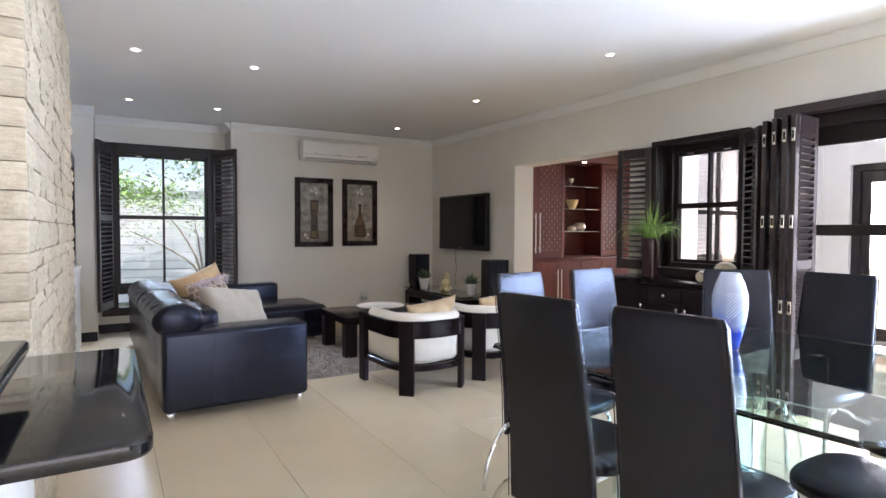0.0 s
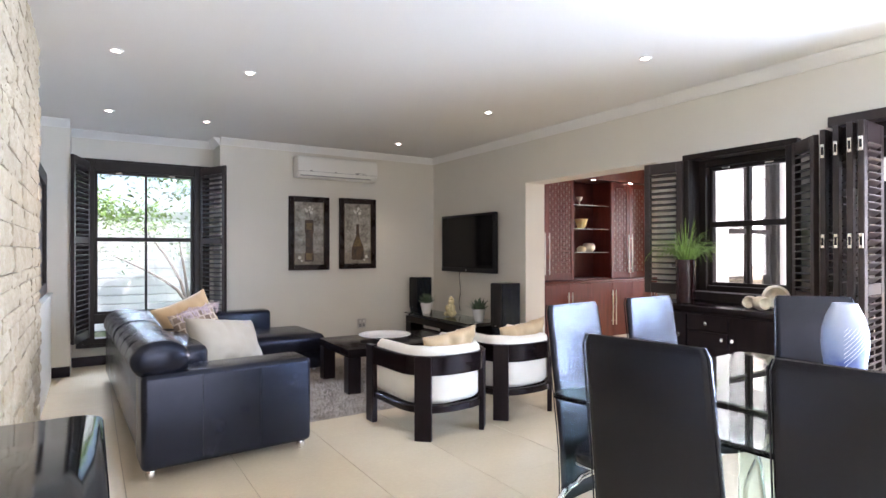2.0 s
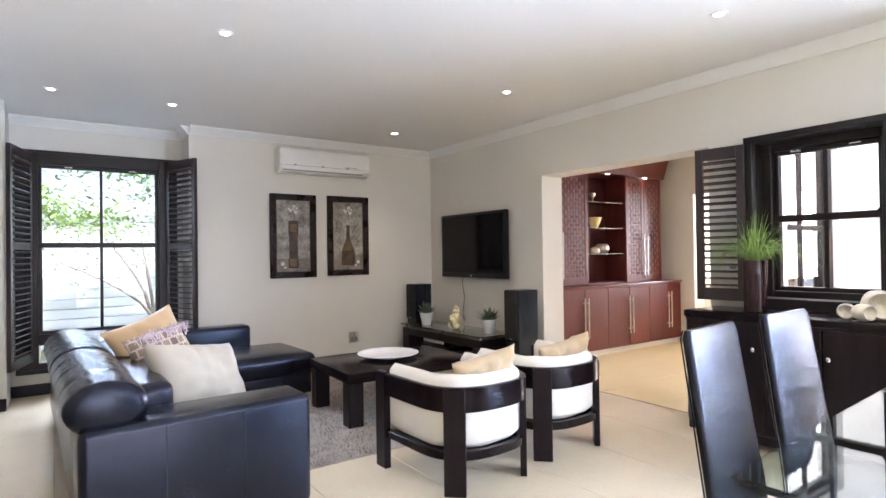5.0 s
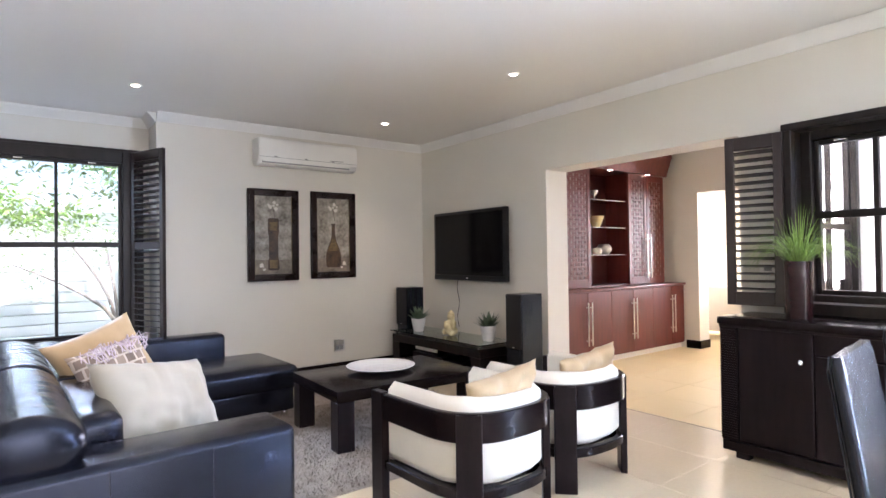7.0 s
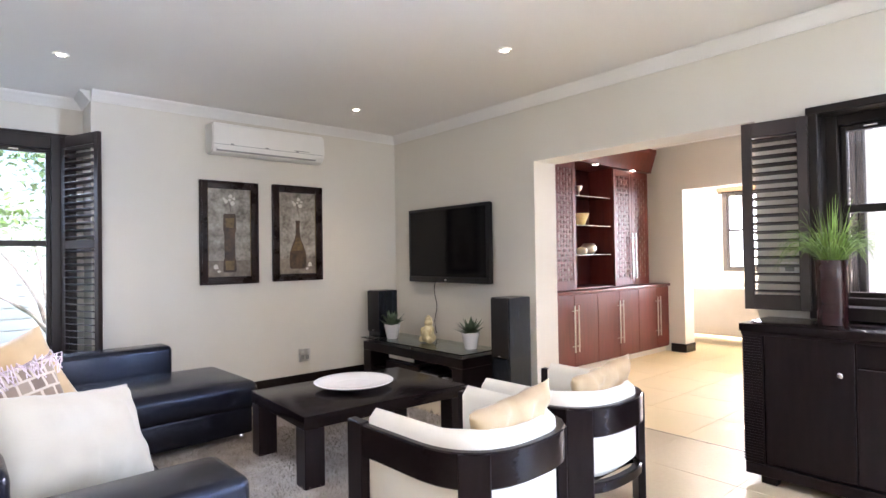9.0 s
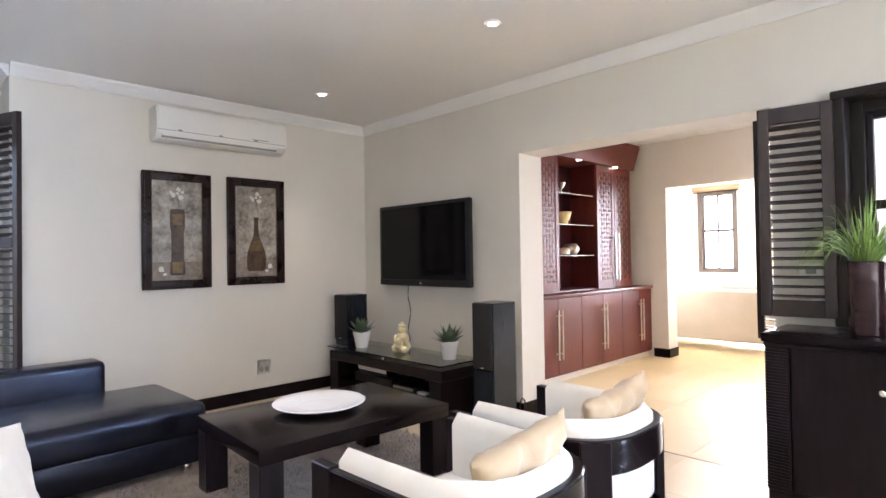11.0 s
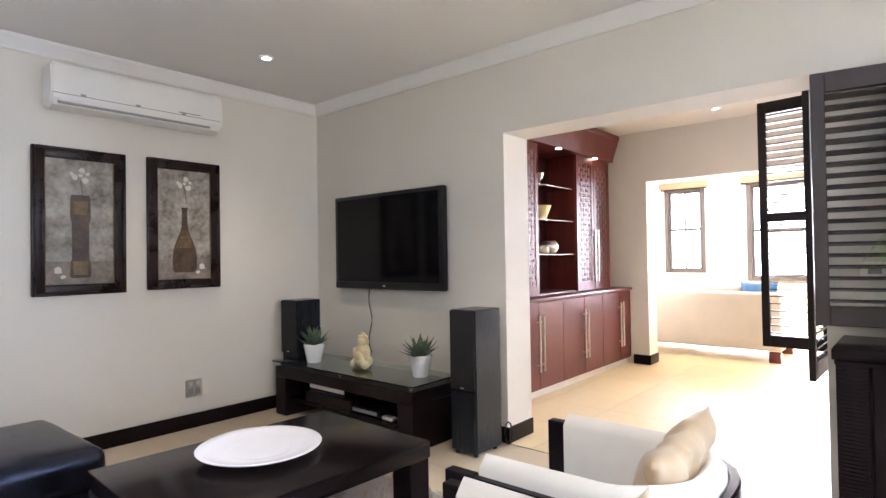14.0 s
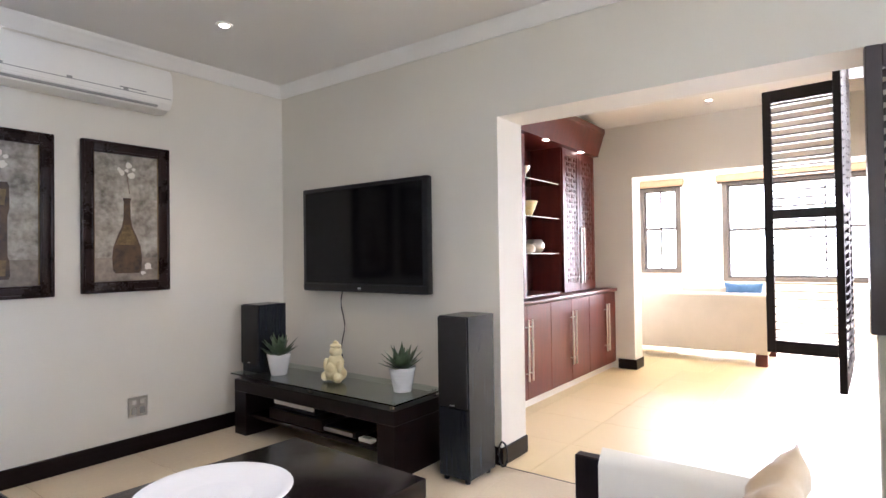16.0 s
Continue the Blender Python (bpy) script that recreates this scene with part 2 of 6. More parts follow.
def pillow_mesh(w, h, d, n=22, wrinkle=0.012, seed=0):
    """A stuffed cushion standing in the xz plane with pointed corners, its base at z = 0."""
    bm = bmesh.new()
    for side in (1, -1):
        grid = []
        for i in range(n + 1):
            row = []
            for j in range(n + 1):
                u, v = 2 * i / n - 1, 2 * j / n - 1
                px = u * (1 - 0.09 * (1 - v * v))
                pz = v * (1 - 0.09 * (1 - u * u))
                t = max(0.0, (1 - u ** 4) * (1 - v ** 4)) ** 0.6
                p = Vector((px * w / 2, side * d / 2 * t, (pz + 1) * h / 2))
                if t > 0:
                    k = noise.noise(Vector((px * 3.1 + seed, pz * 3.1, side * 2.0))) + 0.6 * noise.noise(Vector((px * 7 + seed, pz * 2, side)))
                    p.y += side * wrinkle * k * min(1, t * 2)
                    p.z -= 0.03 * h * (1 - abs(v)) * t
                row.append(bm.verts.new(p))
            grid.append(row)
        for i in range(n):
            for j in range(n):
                bm.faces.new((grid[i][j], grid[i + 1][j], grid[i + 1][j + 1], grid[i][j + 1]))
    bmesh.ops.remove_doubles(bm, verts=bm.verts, dist=0.0006)
    return bm


def slab(name, specs, material, label, parent=None, category="wall"):
    """A piece of the setting, made of butted boxes."""
    ob = new(name, mesh_of(name, boxes(*specs), material, False))
    return tagged(ob, label, category, kind="structure")


# ---- large structure ----
X_W, Y_S = -2.6, -2.7            # far kitchen side and the wall behind the start
slab("ceiling", [(X_W - 0.2, Y_S - 0.2, CEIL, WX2, 10.32, CEIL + 0.15), (WX2, 5.3, CEIL, 13.2, 10.32, CEIL + 0.15), (FX, 2.35, CEIL, 13.2, 5.3, CEIL + 0.15)], M_CEIL, "smooth off-white painted ceiling", category="ceiling")
# wall with the screen: corner pier, lintel over the opening, wall with the side window, patio doors
slab("wall_east", [
    (WX, OP_Y1, 0, WX2, AY, CEIL), (WX, OP_Y0, OP_Z, WX2, OP_Y1, CEIL),
    (WX, 5.205, 0, WX2, OP_Y0, CEIL), (WX, 4.395, 0, WX2, 5.205, 0.95), (WX, 4.395, 2.095, WX2, 5.205, CEIL),
    (WX, 4.10, 0, WX2, 4.395, CEIL), (WX, -0.6, 2.17, WX2, 4.10, CEIL), (WX, Y_S, 0, WX2, -0.6, CEIL)], M_WALL, "light greige painted plaster wall with wide opening")
slab("wall_north", [(JX, AY, 0, WX2, AY + 0.9, CEIL)], M_WALL, "light greige painted plaster wall")
slab("wall_recess", [(1.215, RY, 0, 1.325, RY + 0.3, CEIL), (2.595, RY, 0, JX, RY + 0.3, CEIL), (1.325, RY, 0, 2.595, RY + 0.3, 0.25), (1.325, RY, 2.35, 2.595, RY + 0.3, CEIL)],
     M_WALL, "light greige recessed window wall")
slab("wall_recess_side", [(0.60, PY, 0, 1.215, RY + 0.3, CEIL)], M_WALL, "light greige short wall beside the recess")
slab("wall_west", [(0.60, 7.0, 0, 0.97, PY, CEIL), (X_W - 0.2, 4.6, 0, 0.60, 4.8, CEIL), (X_W - 0.2, Y_S, 0, X_W, 4.6, CEIL)], M_WALL, "light greige painted plaster wall")
slab("wall_south", [(X_W, Y_S - 0.2, 0, -0.9, Y_S, CEIL), (4.1, Y_S - 0.2, 0, WX2, Y_S, CEIL), (-0.9, Y_S - 0.2, 2.3, 4.1, Y_S, CEIL)], M_WALL, "light greige wall behind the start")
# family room and lounge
slab("wall_family_north", [(WX2, 8.30, 0, FX + 0.25, 8.5, CEIL)], M_WARM, "cream painted wall behind the cabinets")
slab("wall_family_far", [(FX, 7.595, 0, FX + 0.25, 8.30, CEIL), (FX, 5.5, 2.107, FX + 0.25, 7.595, CEIL)], M_WARM, "cream painted wall with a wide opening")
slab("wall_family_south", [(WX2, 5.30, 0, 6.48, 5.50, CEIL), (7.52, 5.30, 0, FX + 0.25, 5.50, CEIL), (6.48, 5.30, 0, 7.52, 5.50, 0.53), (6.48, 5.30, 2.43, 7.52, 5.50, CEIL)],
     M_WARM, "cream painted wall with a shuttered window")
slab("wall_lounge_far", [(13.0, 8.77, 0, 13.2, 9.4, CEIL), (13.0, 8.07, 0, 13.2, 8.77, 0.93), (13.0, 8.07, 2.46, 13.2, 8.77, CEIL), (13.0, 7.42, 0, 13.2, 8.07, CEIL), (13.0, 4.6, 0, 13.2, 7.42, 0.8),
     (13.0, 4.6, 2.46, 13.2, 7.42, CEIL), (13.0, 2.35, 0, 13.2, 4.6, CEIL)], M_WARM, "cream lounge wall with bright windows")
slab("wall_lounge_sides", [(FX + 0.25, 9.4, 0, 13.2, 9.6, CEIL), (FX + 0.25, 2.35, 0, 13.0, 2.55, CEIL)], M_WARM, "cream lounge side walls")


slab("wall_wing", [(FX, 5.0, 0, FX + 0.25, 5.5, CEIL), (FX, 2.35, 0, FX + 0.25, 2.6, CEIL), (FX, 2.6, 2.1, FX + 0.25, 5.0, CEIL)], M_WARM, "cream plastered wall of the opposite wing")


def cornice(name, a, b, inward, material=M_WHITE):
    """A coved plaster moulding along the top of a wall from a to b; inward points into the room."""
    prof = [(0.0, -0.088), (0.013, -0.088), (0.017, -0.075), (0.027, -0.066), (0.044, -0.043), (0.060, -0.025), (0.072, -0.017), (0.075, -0.003), (0.0, -0.003)]
    bm = bmesh.new()
    rows = []
    for p, s in ((a, 0), (b, 0)):
        rows.append([bm.verts.new((p[0] + inward[0] * u, p[1] + inward[1] * u, CEIL + v)) for u, v in prof])
    k = len(prof)
    for i in range(k):
        bm.faces.new((rows[0][i], rows[0][(i + 1) % k], rows[1][(i + 1) % k], rows[1][i]))
    bm.faces.new(rows[0][::-1])
    bm.faces.new(rows[1])
    return tagged(new(name, mesh_of(name, bm, material, True, 50)), "white coved plaster cornice", "cornice", kind="structure")


cornice("trim", (WX - 0.001, Y_S), (WX - 0.001, AY), (-1, 0))
cornice("trim", (JX, AY - 0.001), (WX, AY - 0.001), (0, -1))
cornice("trim", (JX - 0.001, AY), (JX - 0.001, RY), (-1, 0))
cornice("trim", (1.215, RY - 0.001), (JX, RY - 0.001), (0, -1))
cornice("trim", (0.97, PY - 0.001), (1.215, PY - 0.001), (0, -1))


def skirting(name, x0, y0, x1, y1):
    ob = new(name, mesh_of(name, boxes((x0, y0, 0.0, x1, y1, 0.11, 0.004, 1)), M_WENGE_H, True))
    return tagged(ob, "dark-stained timber skirting board", "skirting", kind="structure")


skirting("baseboard", JX, AY - 0.016, WX - 0.016, AY - 0.001)
skirting("baseboard", WX - 0.016, OP_Y1 - 0.0, WX - 0.001, AY - 0.016)
skirting("baseboard", WX - 0.016, OP_Y1 - 0.016, WX2, OP_Y1 - 0.001)
skirting("baseboard", JX - 0.016, AY, JX - 0.001, RY - 0.016)
skirting("baseboard", 1.215, RY - 0.016, JX - 0.016, RY - 0.001)
skirting("baseboard", 0.97, PY - 0.016, 1.215, PY - 0.001)
skirting("baseboard", FX - 0.016, 7.579, FX - 0.001, 7.78)
skirting("baseboard", FX - 0.016, 7.579, FX + 0.25, 7.594)

# downlights
LAMPS = [(4.735, 6.745), (4.745, 4.90), (4.74, 8.655), (2.43, 6.74), (2.435, 8.653), (1.545, 8.656), (1.54, 6.735)]


def downlight(m, group):
    d = thing("ceiling_light", "small recessed white downlight, switched on", "ceiling light", m, group)
    bm = bmesh.new()
    lathe(bm, [(0.026, -0.001), (0.028, -0.006), (0.040, -0.007), (0.047, -0.004), (0.049, 0.0)], 28)
    part("trim_ring", bm, M_WHITE, d)
    bm = bmesh.new()
    lathe(bm, [(0.0255, -0.0075), (0.0255, -0.004)], 24)
    part("bulb", bm, M_BULB, d, "glowing warm bulb")
    return d


first_light = downlight(pose(*LAMPS[0], CEIL - 0.001), "ceiling downlights")
for x, y in LAMPS[1:]:
    copy_thing(first_light, pose(x, y, CEIL - 0.001))
for x, y in [(8.45, 6.7)]:
    copy_thing(first_light, pose(x, y, CEIL - 0.001))
for x, y in LAMPS + [(8.45, 6.7)]:
    lamp("downlight_beam", "SPOT", pose(x, y, CEIL - 0.03), 15.0, (1.0, 0.82, 0.58), spot_size=radians(100), spot_blend=0.8, shadow_soft_size=0.03)


# ---- windows, doors and shutters ----
def pane(x0, y0, z0, x1, y1, z1, parent, material=M_GLASS):
    p = part("pane", boxes((x0, y0, z0, x1, y1, z1)), material, parent, "clear window glass")
    p.visible_shadow = False
    return p


def sash_window(name, width, height, m, label="", low=0.0, f=0.075, split=0.515, timber=None):
    """A dark timber window in its own xz plane (y towards the room is negative), two by two panes; low: height of a narrow pane row below."""
    timber = timber or M_FRAME
    w = thing(name, label, "window", m, kind="structure")
    part("window_frame", boxes((0, -0.06, 0, f, 0.09, height, 0.004, 1), (width - f, -0.06, 0, width, 0.09, height, 0.004, 1), (f, -0.06, height - f, width - f, 0.09, height, 0.004, 1),
                               (f, -0.06, 0, width - f, 0.09, 0.06, 0.004, 1)), timber, w)
    b0 = 0.06
    if low:
        pane(f, 0.02, b0, width - f, 0.026, low - 0.045, w)
        part("rail", boxes((f, -0.03, low - 0.045, width - f, 0.06, low + 0.06, 0.004, 1)), timber, w)
        b0 = low + 0.06
    mid = b0 + (height - f - b0) * split
    s = 0.03
    part("sash", boxes((f, -0.02, mid - 0.024, width - f, 0.05, mid + 0.024, 0.004, 1), (f, -0.01, b0, f + s, 0.045, height - f, 0.003, 1), (width - f - s, -0.01, b0, width - f, 0.045, height - f, 0.003, 1),
                       (f + s, -0.01, height - f - s, width - f - s, 0.045, height - f, 0.003, 1), (f + s, -0.01, b0, width - f - s, 0.045, b0 + s, 0.003, 1)), timber, w)
    part("glazing_bar", boxes((width / 2 - 0.013, -0.008, b0 + s, width / 2 + 0.013, 0.043, mid - 0.024, 0.002, 1), (width / 2 - 0.013, -0.008, mid + 0.024, width / 2 + 0.013, 0.043, height - f - s, 0.002, 1)), timber, w)
    for x0, x1 in ((f + s, width / 2 - 0.013), (width / 2 + 0.013, width - f - s)):
        for z0, z1 in ((b0 + s, mid - 0.024), (mid + 0.024, height - f - s)):
            pane(x0, 0.018, z0, x1, 0.023, z1, w)
    for x in (width * 0.28, width * 0.72):
        part("sash_lift", boxes((x - 0.035, -0.024, height - f - 0.022, x + 0.035, -0.010, height - f - 0.008, 0.003, 1)), M_CHROME, w, "small chrome sash lift")
    part("sash_latch", boxes((width - f - 0.03, -0.045, mid - 0.01, width - f - 0.005, -0.02, mid + 0.035, 0.003, 1)), timber, w)
    return w


def louvre_leaf(name, width, height, m, parent=None, mids=(), pitch=0.046, tilt=38, label="", category="shutter", group="", material=None, stile=0.055, rail=0.09, flip=1):
    """A louvred shutter leaf in the xz plane, hinge edge at x = 0."""
    s = thing(name, label, category, m, group)
    material = material or M_SHUT
    th = 0.017
    specs = [(0, -th, 0, stile, th, height, 0.003, 1), (width - stile, -th, 0, width, th, height, 0.003, 1), (stile, -th, 0, width - stile, th, rail, 0.003, 1), (stile, -th, height - rail, width - stile, th, height, 0.003, 1)]
    for z in mids:
        specs.append((stile, -th, z - 0.035, width - stile, th, z + 0.035, 0.003, 1))
    part("shutter_frame", boxes(*specs), material, s)
    bm = boxes((stile - 0.002, -0.030, -0.004, width - stile + 0.002, 0.030, 0.004, 0.0025, 1))
    blade = mesh_of("louvre", bm, material)
    stops = [rail] + sorted(z for z in mids) + [height - rail]
    for i in range(len(stops) - 1):
        lo = stops[i] + (0.035 if i else 0) + 0.022
        hi = stops[i + 1] - (0.035 if i < len(stops) - 2 else 0) - 0.022
        n = max(1, int(round((hi - lo) / pitch)))
        for k in range(n + 1):
            b = new("louvre", blade)
            b.parent = s
            b.matrix_basis = pose(0, 0, lo + (hi - lo) * k / n, flip * tilt, 0, 0)
    return s


sash_window("window_1", 1.27, 2.10, pose(1.325, RY + 0.02, 0.25), label="dark timber sash window onto the garden", low=0.272, f=0.11, split=0.524)
tagged(new("window_trim", mesh_of("window_trim", boxes((1.255, RY - 0.035, 2.31, 2.665, RY - 0.002, 2.375, 0.004, 1), (1.255, RY - 0.035, 0.21, 1.325, RY - 0.002, 2.31, 0.004, 1), (2.595, RY - 0.035, 0.21, 2.665, RY - 0.002, 2.31, 0.004, 1),
                              (1.325, RY - 0.045, 0.21, 2.595, RY - 0.002, 0.25, 0.004, 1)), M_FRAME)), "dark timber window surround", "window surround", kind="structure")


def leaf_between(a, b, z0, z1, **kw):
    """A shutter leaf hinged at plan point a, its free edge at b."""
    d = Vector((b[0] - a[0], b[1] - a[1]))
    return louvre_leaf("window_shutter", d.length, z1 - z0, pose(a[0], a[1], z0, 0, 0, math.degrees(math.atan2(d.y, d.x))), **kw)


leaf_between((1.375, 9.80), (1.235, 9.285), 0.335, 2.33, mids=(1.10,), label="dark louvred timber shutter, open beside the garden window", group="garden window shutters", tilt=14, pitch=0.055)
leaf_between((2.565, 9.80), (2.762, 9.34), 0.335, 2.34, mids=(1.10,), label="dark louvred timber shutter, open beside the garden window", group="garden window shutters", tilt=14, pitch=0.055, flip=-1)

# side window over the sideboard, in a deep dark surround
sash_window("window_2", 0.81, 1.145, pose(WX + 0.15, 5.205, 0.95, 0, 0, -90), label="dark timber sash window above the sideboard")
tagged(new("window_trim", mesh_of("window_trim", boxes((5.69, 4.33, 2.08, WX - 0.002, 5.25, 2.125, 0.004, 1), (5.69, 5.19, 0.89, WX - 0.002, 5.25, 2.08, 0.004, 1), (5.69, 4.33, 0.89, WX - 0.002, 4.41, 2.08, 0.004, 1),
                              (5.67, 4.41, 0.89, WX - 0.002, 5.19, 0.965, 0.004, 1), (WX, 4.397, 0.952, 5.844, 4.41, 2.093), (WX, 5.19, 0.952, 5.844, 5.203, 2.093), (WX, 4.41, 2.08, 5.844, 5.19, 2.093), (WX, 4.41, 0.952, 5.844, 5.19, 0.965)), M_FRAME)),
       "deep dark timber window surround", "window surround", kind="structure")
leaf_between((5.68, 5.235), (5.625, 5.578), 0.935, 2.077, label="brown louvred timber shutter, folded open", group="side window shutters", tilt=12, pitch=0.052)
leaf_between((5.68, 4.345), (5.45, 4.10), 0.935, 2.077, label="brown louvred timber shutter, folded open", group="side window shutters", tilt=6, pitch=0.052)

# folded stack of door shutters
for k, (a, b) in enumerate((((5.735, 4.06), (5.385, 4.035)), ((5.735, 3.975), (5.335, 3.94)), ((5.735, 3.89), (5.285, 3.845)), ((5.61, 3.80), (5.275, 3.782)))):
    lf = leaf_between(a, b, 0.02, 2.09, mids=(1.05,), label="tall brown louvred door shutter, folded in a stack", group="patio door shutters", rail=0.12)
    for z in (0.76, 1.346, 1.93):
        part("latch", boxes((Vector((b[0] - a[0], b[1] - a[1])).length, -0.012, z - 0.045, Vector((b[0] - a[0], b[1] - a[1])).length + 0.006, 0.012, z + 0.045, 0.002, 1)), M_CHROME, lf, "chrome flush latch")
        part("latch_slot", boxes((Vector((b[0] - a[0], b[1] - a[1])).length + 0.006, -0.006, z - 0.025, Vector((b[0] - a[0], b[1] - a[1])).length + 0.0075, 0.006, z + 0.025)), M_BLACK, lf)

# patio doors
d = thing("door_1", "dark timber glazed patio doors, slid shut", "door", pose(WX + 0.08, 0, 0), kind="structure")
part("door_frame", boxes((-0.06, -0.6, 2.06, 0.10, 4.10, 2.17, 0.004, 1), (-0.06, 4.03, 0, 0.10, 4.10, 2.06, 0.004, 1), (-0.06, -0.6, 0, 0.10, -0.52, 2.06, 0.004, 1)), M_FRAME, d)
for k in range(4):
    y1 = 4.03 - k * 1.1375
    y0 = y1 - 1.1375
    part("door_leaf", boxes((0, y0, 0.01, 0.045, y0 + 0.07, 2.06, 0.003, 1), (0, y1 - 0.07, 0.01, 0.045, y1, 2.06, 0.003, 1), (0, y0 + 0.07, 1.93, 0.045, y1 - 0.07, 2.06, 0.003, 1),
                            (0, y0 + 0.07, 1.27, 0.045, y1 - 0.07, 1.35, 0.003, 1), (0, y0 + 0.07, 0.01, 0.045, y1 - 0.07, 0.16, 0.003, 1)), M_FRAME, d)
    pane(0.02, y0 + 0.07, 0.16, 0.026, y1 - 0.07, 1.27, d)
    pane(0.02, y0 + 0.07, 1.35, 0.026, y1 - 0.07, 1.93, d)
tagged(new("door_trim", mesh_of("door_trim", boxes((WX - 0.10, -0.7, 2.15, WX - 0.002, 4.12, 2.22, 0.004, 1)), M_SHUT)), "brown timber shutter track above the doors", "pelmet", kind="structure")

# window of the family room with its shutters, seen from inside
sash_window("window_3", 1.04, 1.90, pose(7.52, 5.44, 0.53, 0, 0, 180), label="dark timber window of the family room", low=0.0)
for a, b in (((7.46, 5.66), (6.90, 5.67)), ((6.885, 5.67), (6.32, 5.685))):
    leaf_between(a, b, 0.54, 2.44, mids=(1.0,), label="dark louvred timber shutter leaf, folded back in line", group="family room shutters", material=M_FRAME, tilt=45)
leaf_between((7.49, 5.68), (7.535, 6.16), 0.54, 2.44, mids=(1.0,), label="dark louvred timber shutter, standing open", group="family room shutters", material=M_FRAME, tilt=4, pitch=0.055)
tagged(new("window_trim", mesh_of("window_trim", boxes((6.30, 5.502, 2.441, 7.56, 5.70, 2.49, 0.004, 1)), M_FRAME)), "dark timber shutter track", "pelmet", kind="structure")
for nm, y0, w, z0, h in (("window_4", 8.07, 0.70, 0.93, 1.53), ("window_5", 4.6, 2.82, 0.8, 1.66)):
    sash_window(nm, w, h, pose(13.05, y0 + w, z0, 0, 0, -90), label="lounge window in bright daylight, its dark frame coloured paler for glare", timber=M_GLARE_TIMBER)
wd = thing("door_2", "dark-framed glazed doors of the opposite wing", "door", pose(FX + 0.1, 0, 0), kind="structure")
part("door_frame", boxes((-0.04, 2.6, 2.02, 0.08, 5.0, 2.1, 0.004, 1), (-0.04, 4.92, 0, 0.08, 5.0, 2.02, 0.004, 1), (-0.04, 2.6, 0, 0.08, 2.68, 2.02, 0.004, 1)), M_FRAME, wd)
for k in range(2):
    y1 = 4.92 - k * 1.12
    y0 = y1 - 1.12
    part("door_leaf", boxes((0, y0, 0.01, 0.045, y0 + 0.09, 2.02, 0.003, 1), (0, y1 - 0.09, 0.01, 0.045, y1, 2.02, 0.003, 1), (0, y0 + 0.09, 1.88, 0.045, y1 - 0.09, 2.02, 0.003, 1), (0, y0 + 0.09, 0.01, 0.045, y1 - 0.09, 0.16, 0.003, 1)), M_FRAME, wd)
    pane(0.02, y0 + 0.09, 0.16, 0.026, y1 - 0.09, 1.88, wd)


# ---- living area ----
def rounded_block(x0, y0, z0, x1, y1, z1, r=0.05, seg=4, puff=0.0, n=0):
    """An upholstered block: rounded edges, a soft swell."""
    bm = bmesh.new()
    box(bm, x0, y0, z0, x1, y1, z1, r, seg)
    if puff:
        bmesh.ops.subdivide_edges(bm, edges=[e for e in bm.edges if e.calc_length() > 0.15], cuts=5, use_grid_fill=True)
        c = Vector(((x0 + x1) / 2, (y0 + y1) / 2, (z0 + z1) / 2))
        h = Vector((abs(x1 - x0) / 2, abs(y1 - y0) / 2, abs(z1 - z0) / 2))
        for v in bm.verts:
            d = v.co - c
            u = Vector((d.x / h.x, d.y / h.y, d.z / h.z))
            t = (1 - min(1, u.x ** 2)) * (1 - min(1, u.y ** 2))
            if u.z > 0.3:
                v.co.z += puff * t * (1 + 0.5 * noise.noise(v.co * 7))
            s = (1 - min(1, u.y ** 2)) * (1 - min(1, u.z ** 2))
            v.co.x += 0.35 * puff * s * (1 if u.x > 0 else -1) * (abs(u.x) > 0.5)
            v.co += Vector((noise.noise(v.co * 9), noise.noise(v.co * 9 + Vector((5, 0, 0))), noise.noise(v.co * 9 + Vector((0, 7, 0))))) * 0.004
    return bm


sofa = placed("corner_sofa", "black leather corner sofa with chaise and rolled headrests", "sofa", (2.3, 7.6, 0))
part("base", boxes((1.52, 6.30, 0.06, 2.40, 9.10, 0.27, 0.015, 2), (2.40, 8.22, 0.06, 3.42, 9.22, 0.24, 0.015, 2)), M_LEATHER, sofa)
part("back", rounded_block(1.485, 6.292, 0.07, 1.73, 9.22, 0.60, 0.03, 3), M_LEATHER, sofa)
part("arm", rounded_block(1.475, 5.98, 0.055, 2.475, 6.29, 0.605, 0.035, 4), M_LEATHER, sofa)
part("arm", rounded_block(2.30, 9.02, 0.24, 3.12, 9.26, 0.63, 0.04, 4), M_LEATHER, sofa)
part("back", rounded_block(1.742, 9.12, 0.07, 2.32, 9.30, 0.66, 0.03, 3), M_LEATHER, sofa, "leather back of the corner")
for y0, y1 in ((6.30, 7.25), (7.26, 8.20)):
    part("seat_cushion", rounded_block(1.76, y0, 0.24, 2.44, y1, 0.43, 0.05, 4, puff=0.025), M_LEATHER, sofa, "soft creased leather seat cushion")
part("chaise_cushion", rounded_block(1.80, 8.21, 0.22, 3.47, 9.08, 0.42, 0.06, 4, puff=0.035), M_LEATHER, sofa, "soft creased leather chaise cushion")
for y0, y1 in ((6.30, 7.25), (7.26, 8.20), (8.21, 9.05)):
    part("back_cushion", rounded_block(1.72, y0, 0.42, 1.90, y1, 0.70, 0.05, 4, puff=0.01), M_LEATHER, sofa)


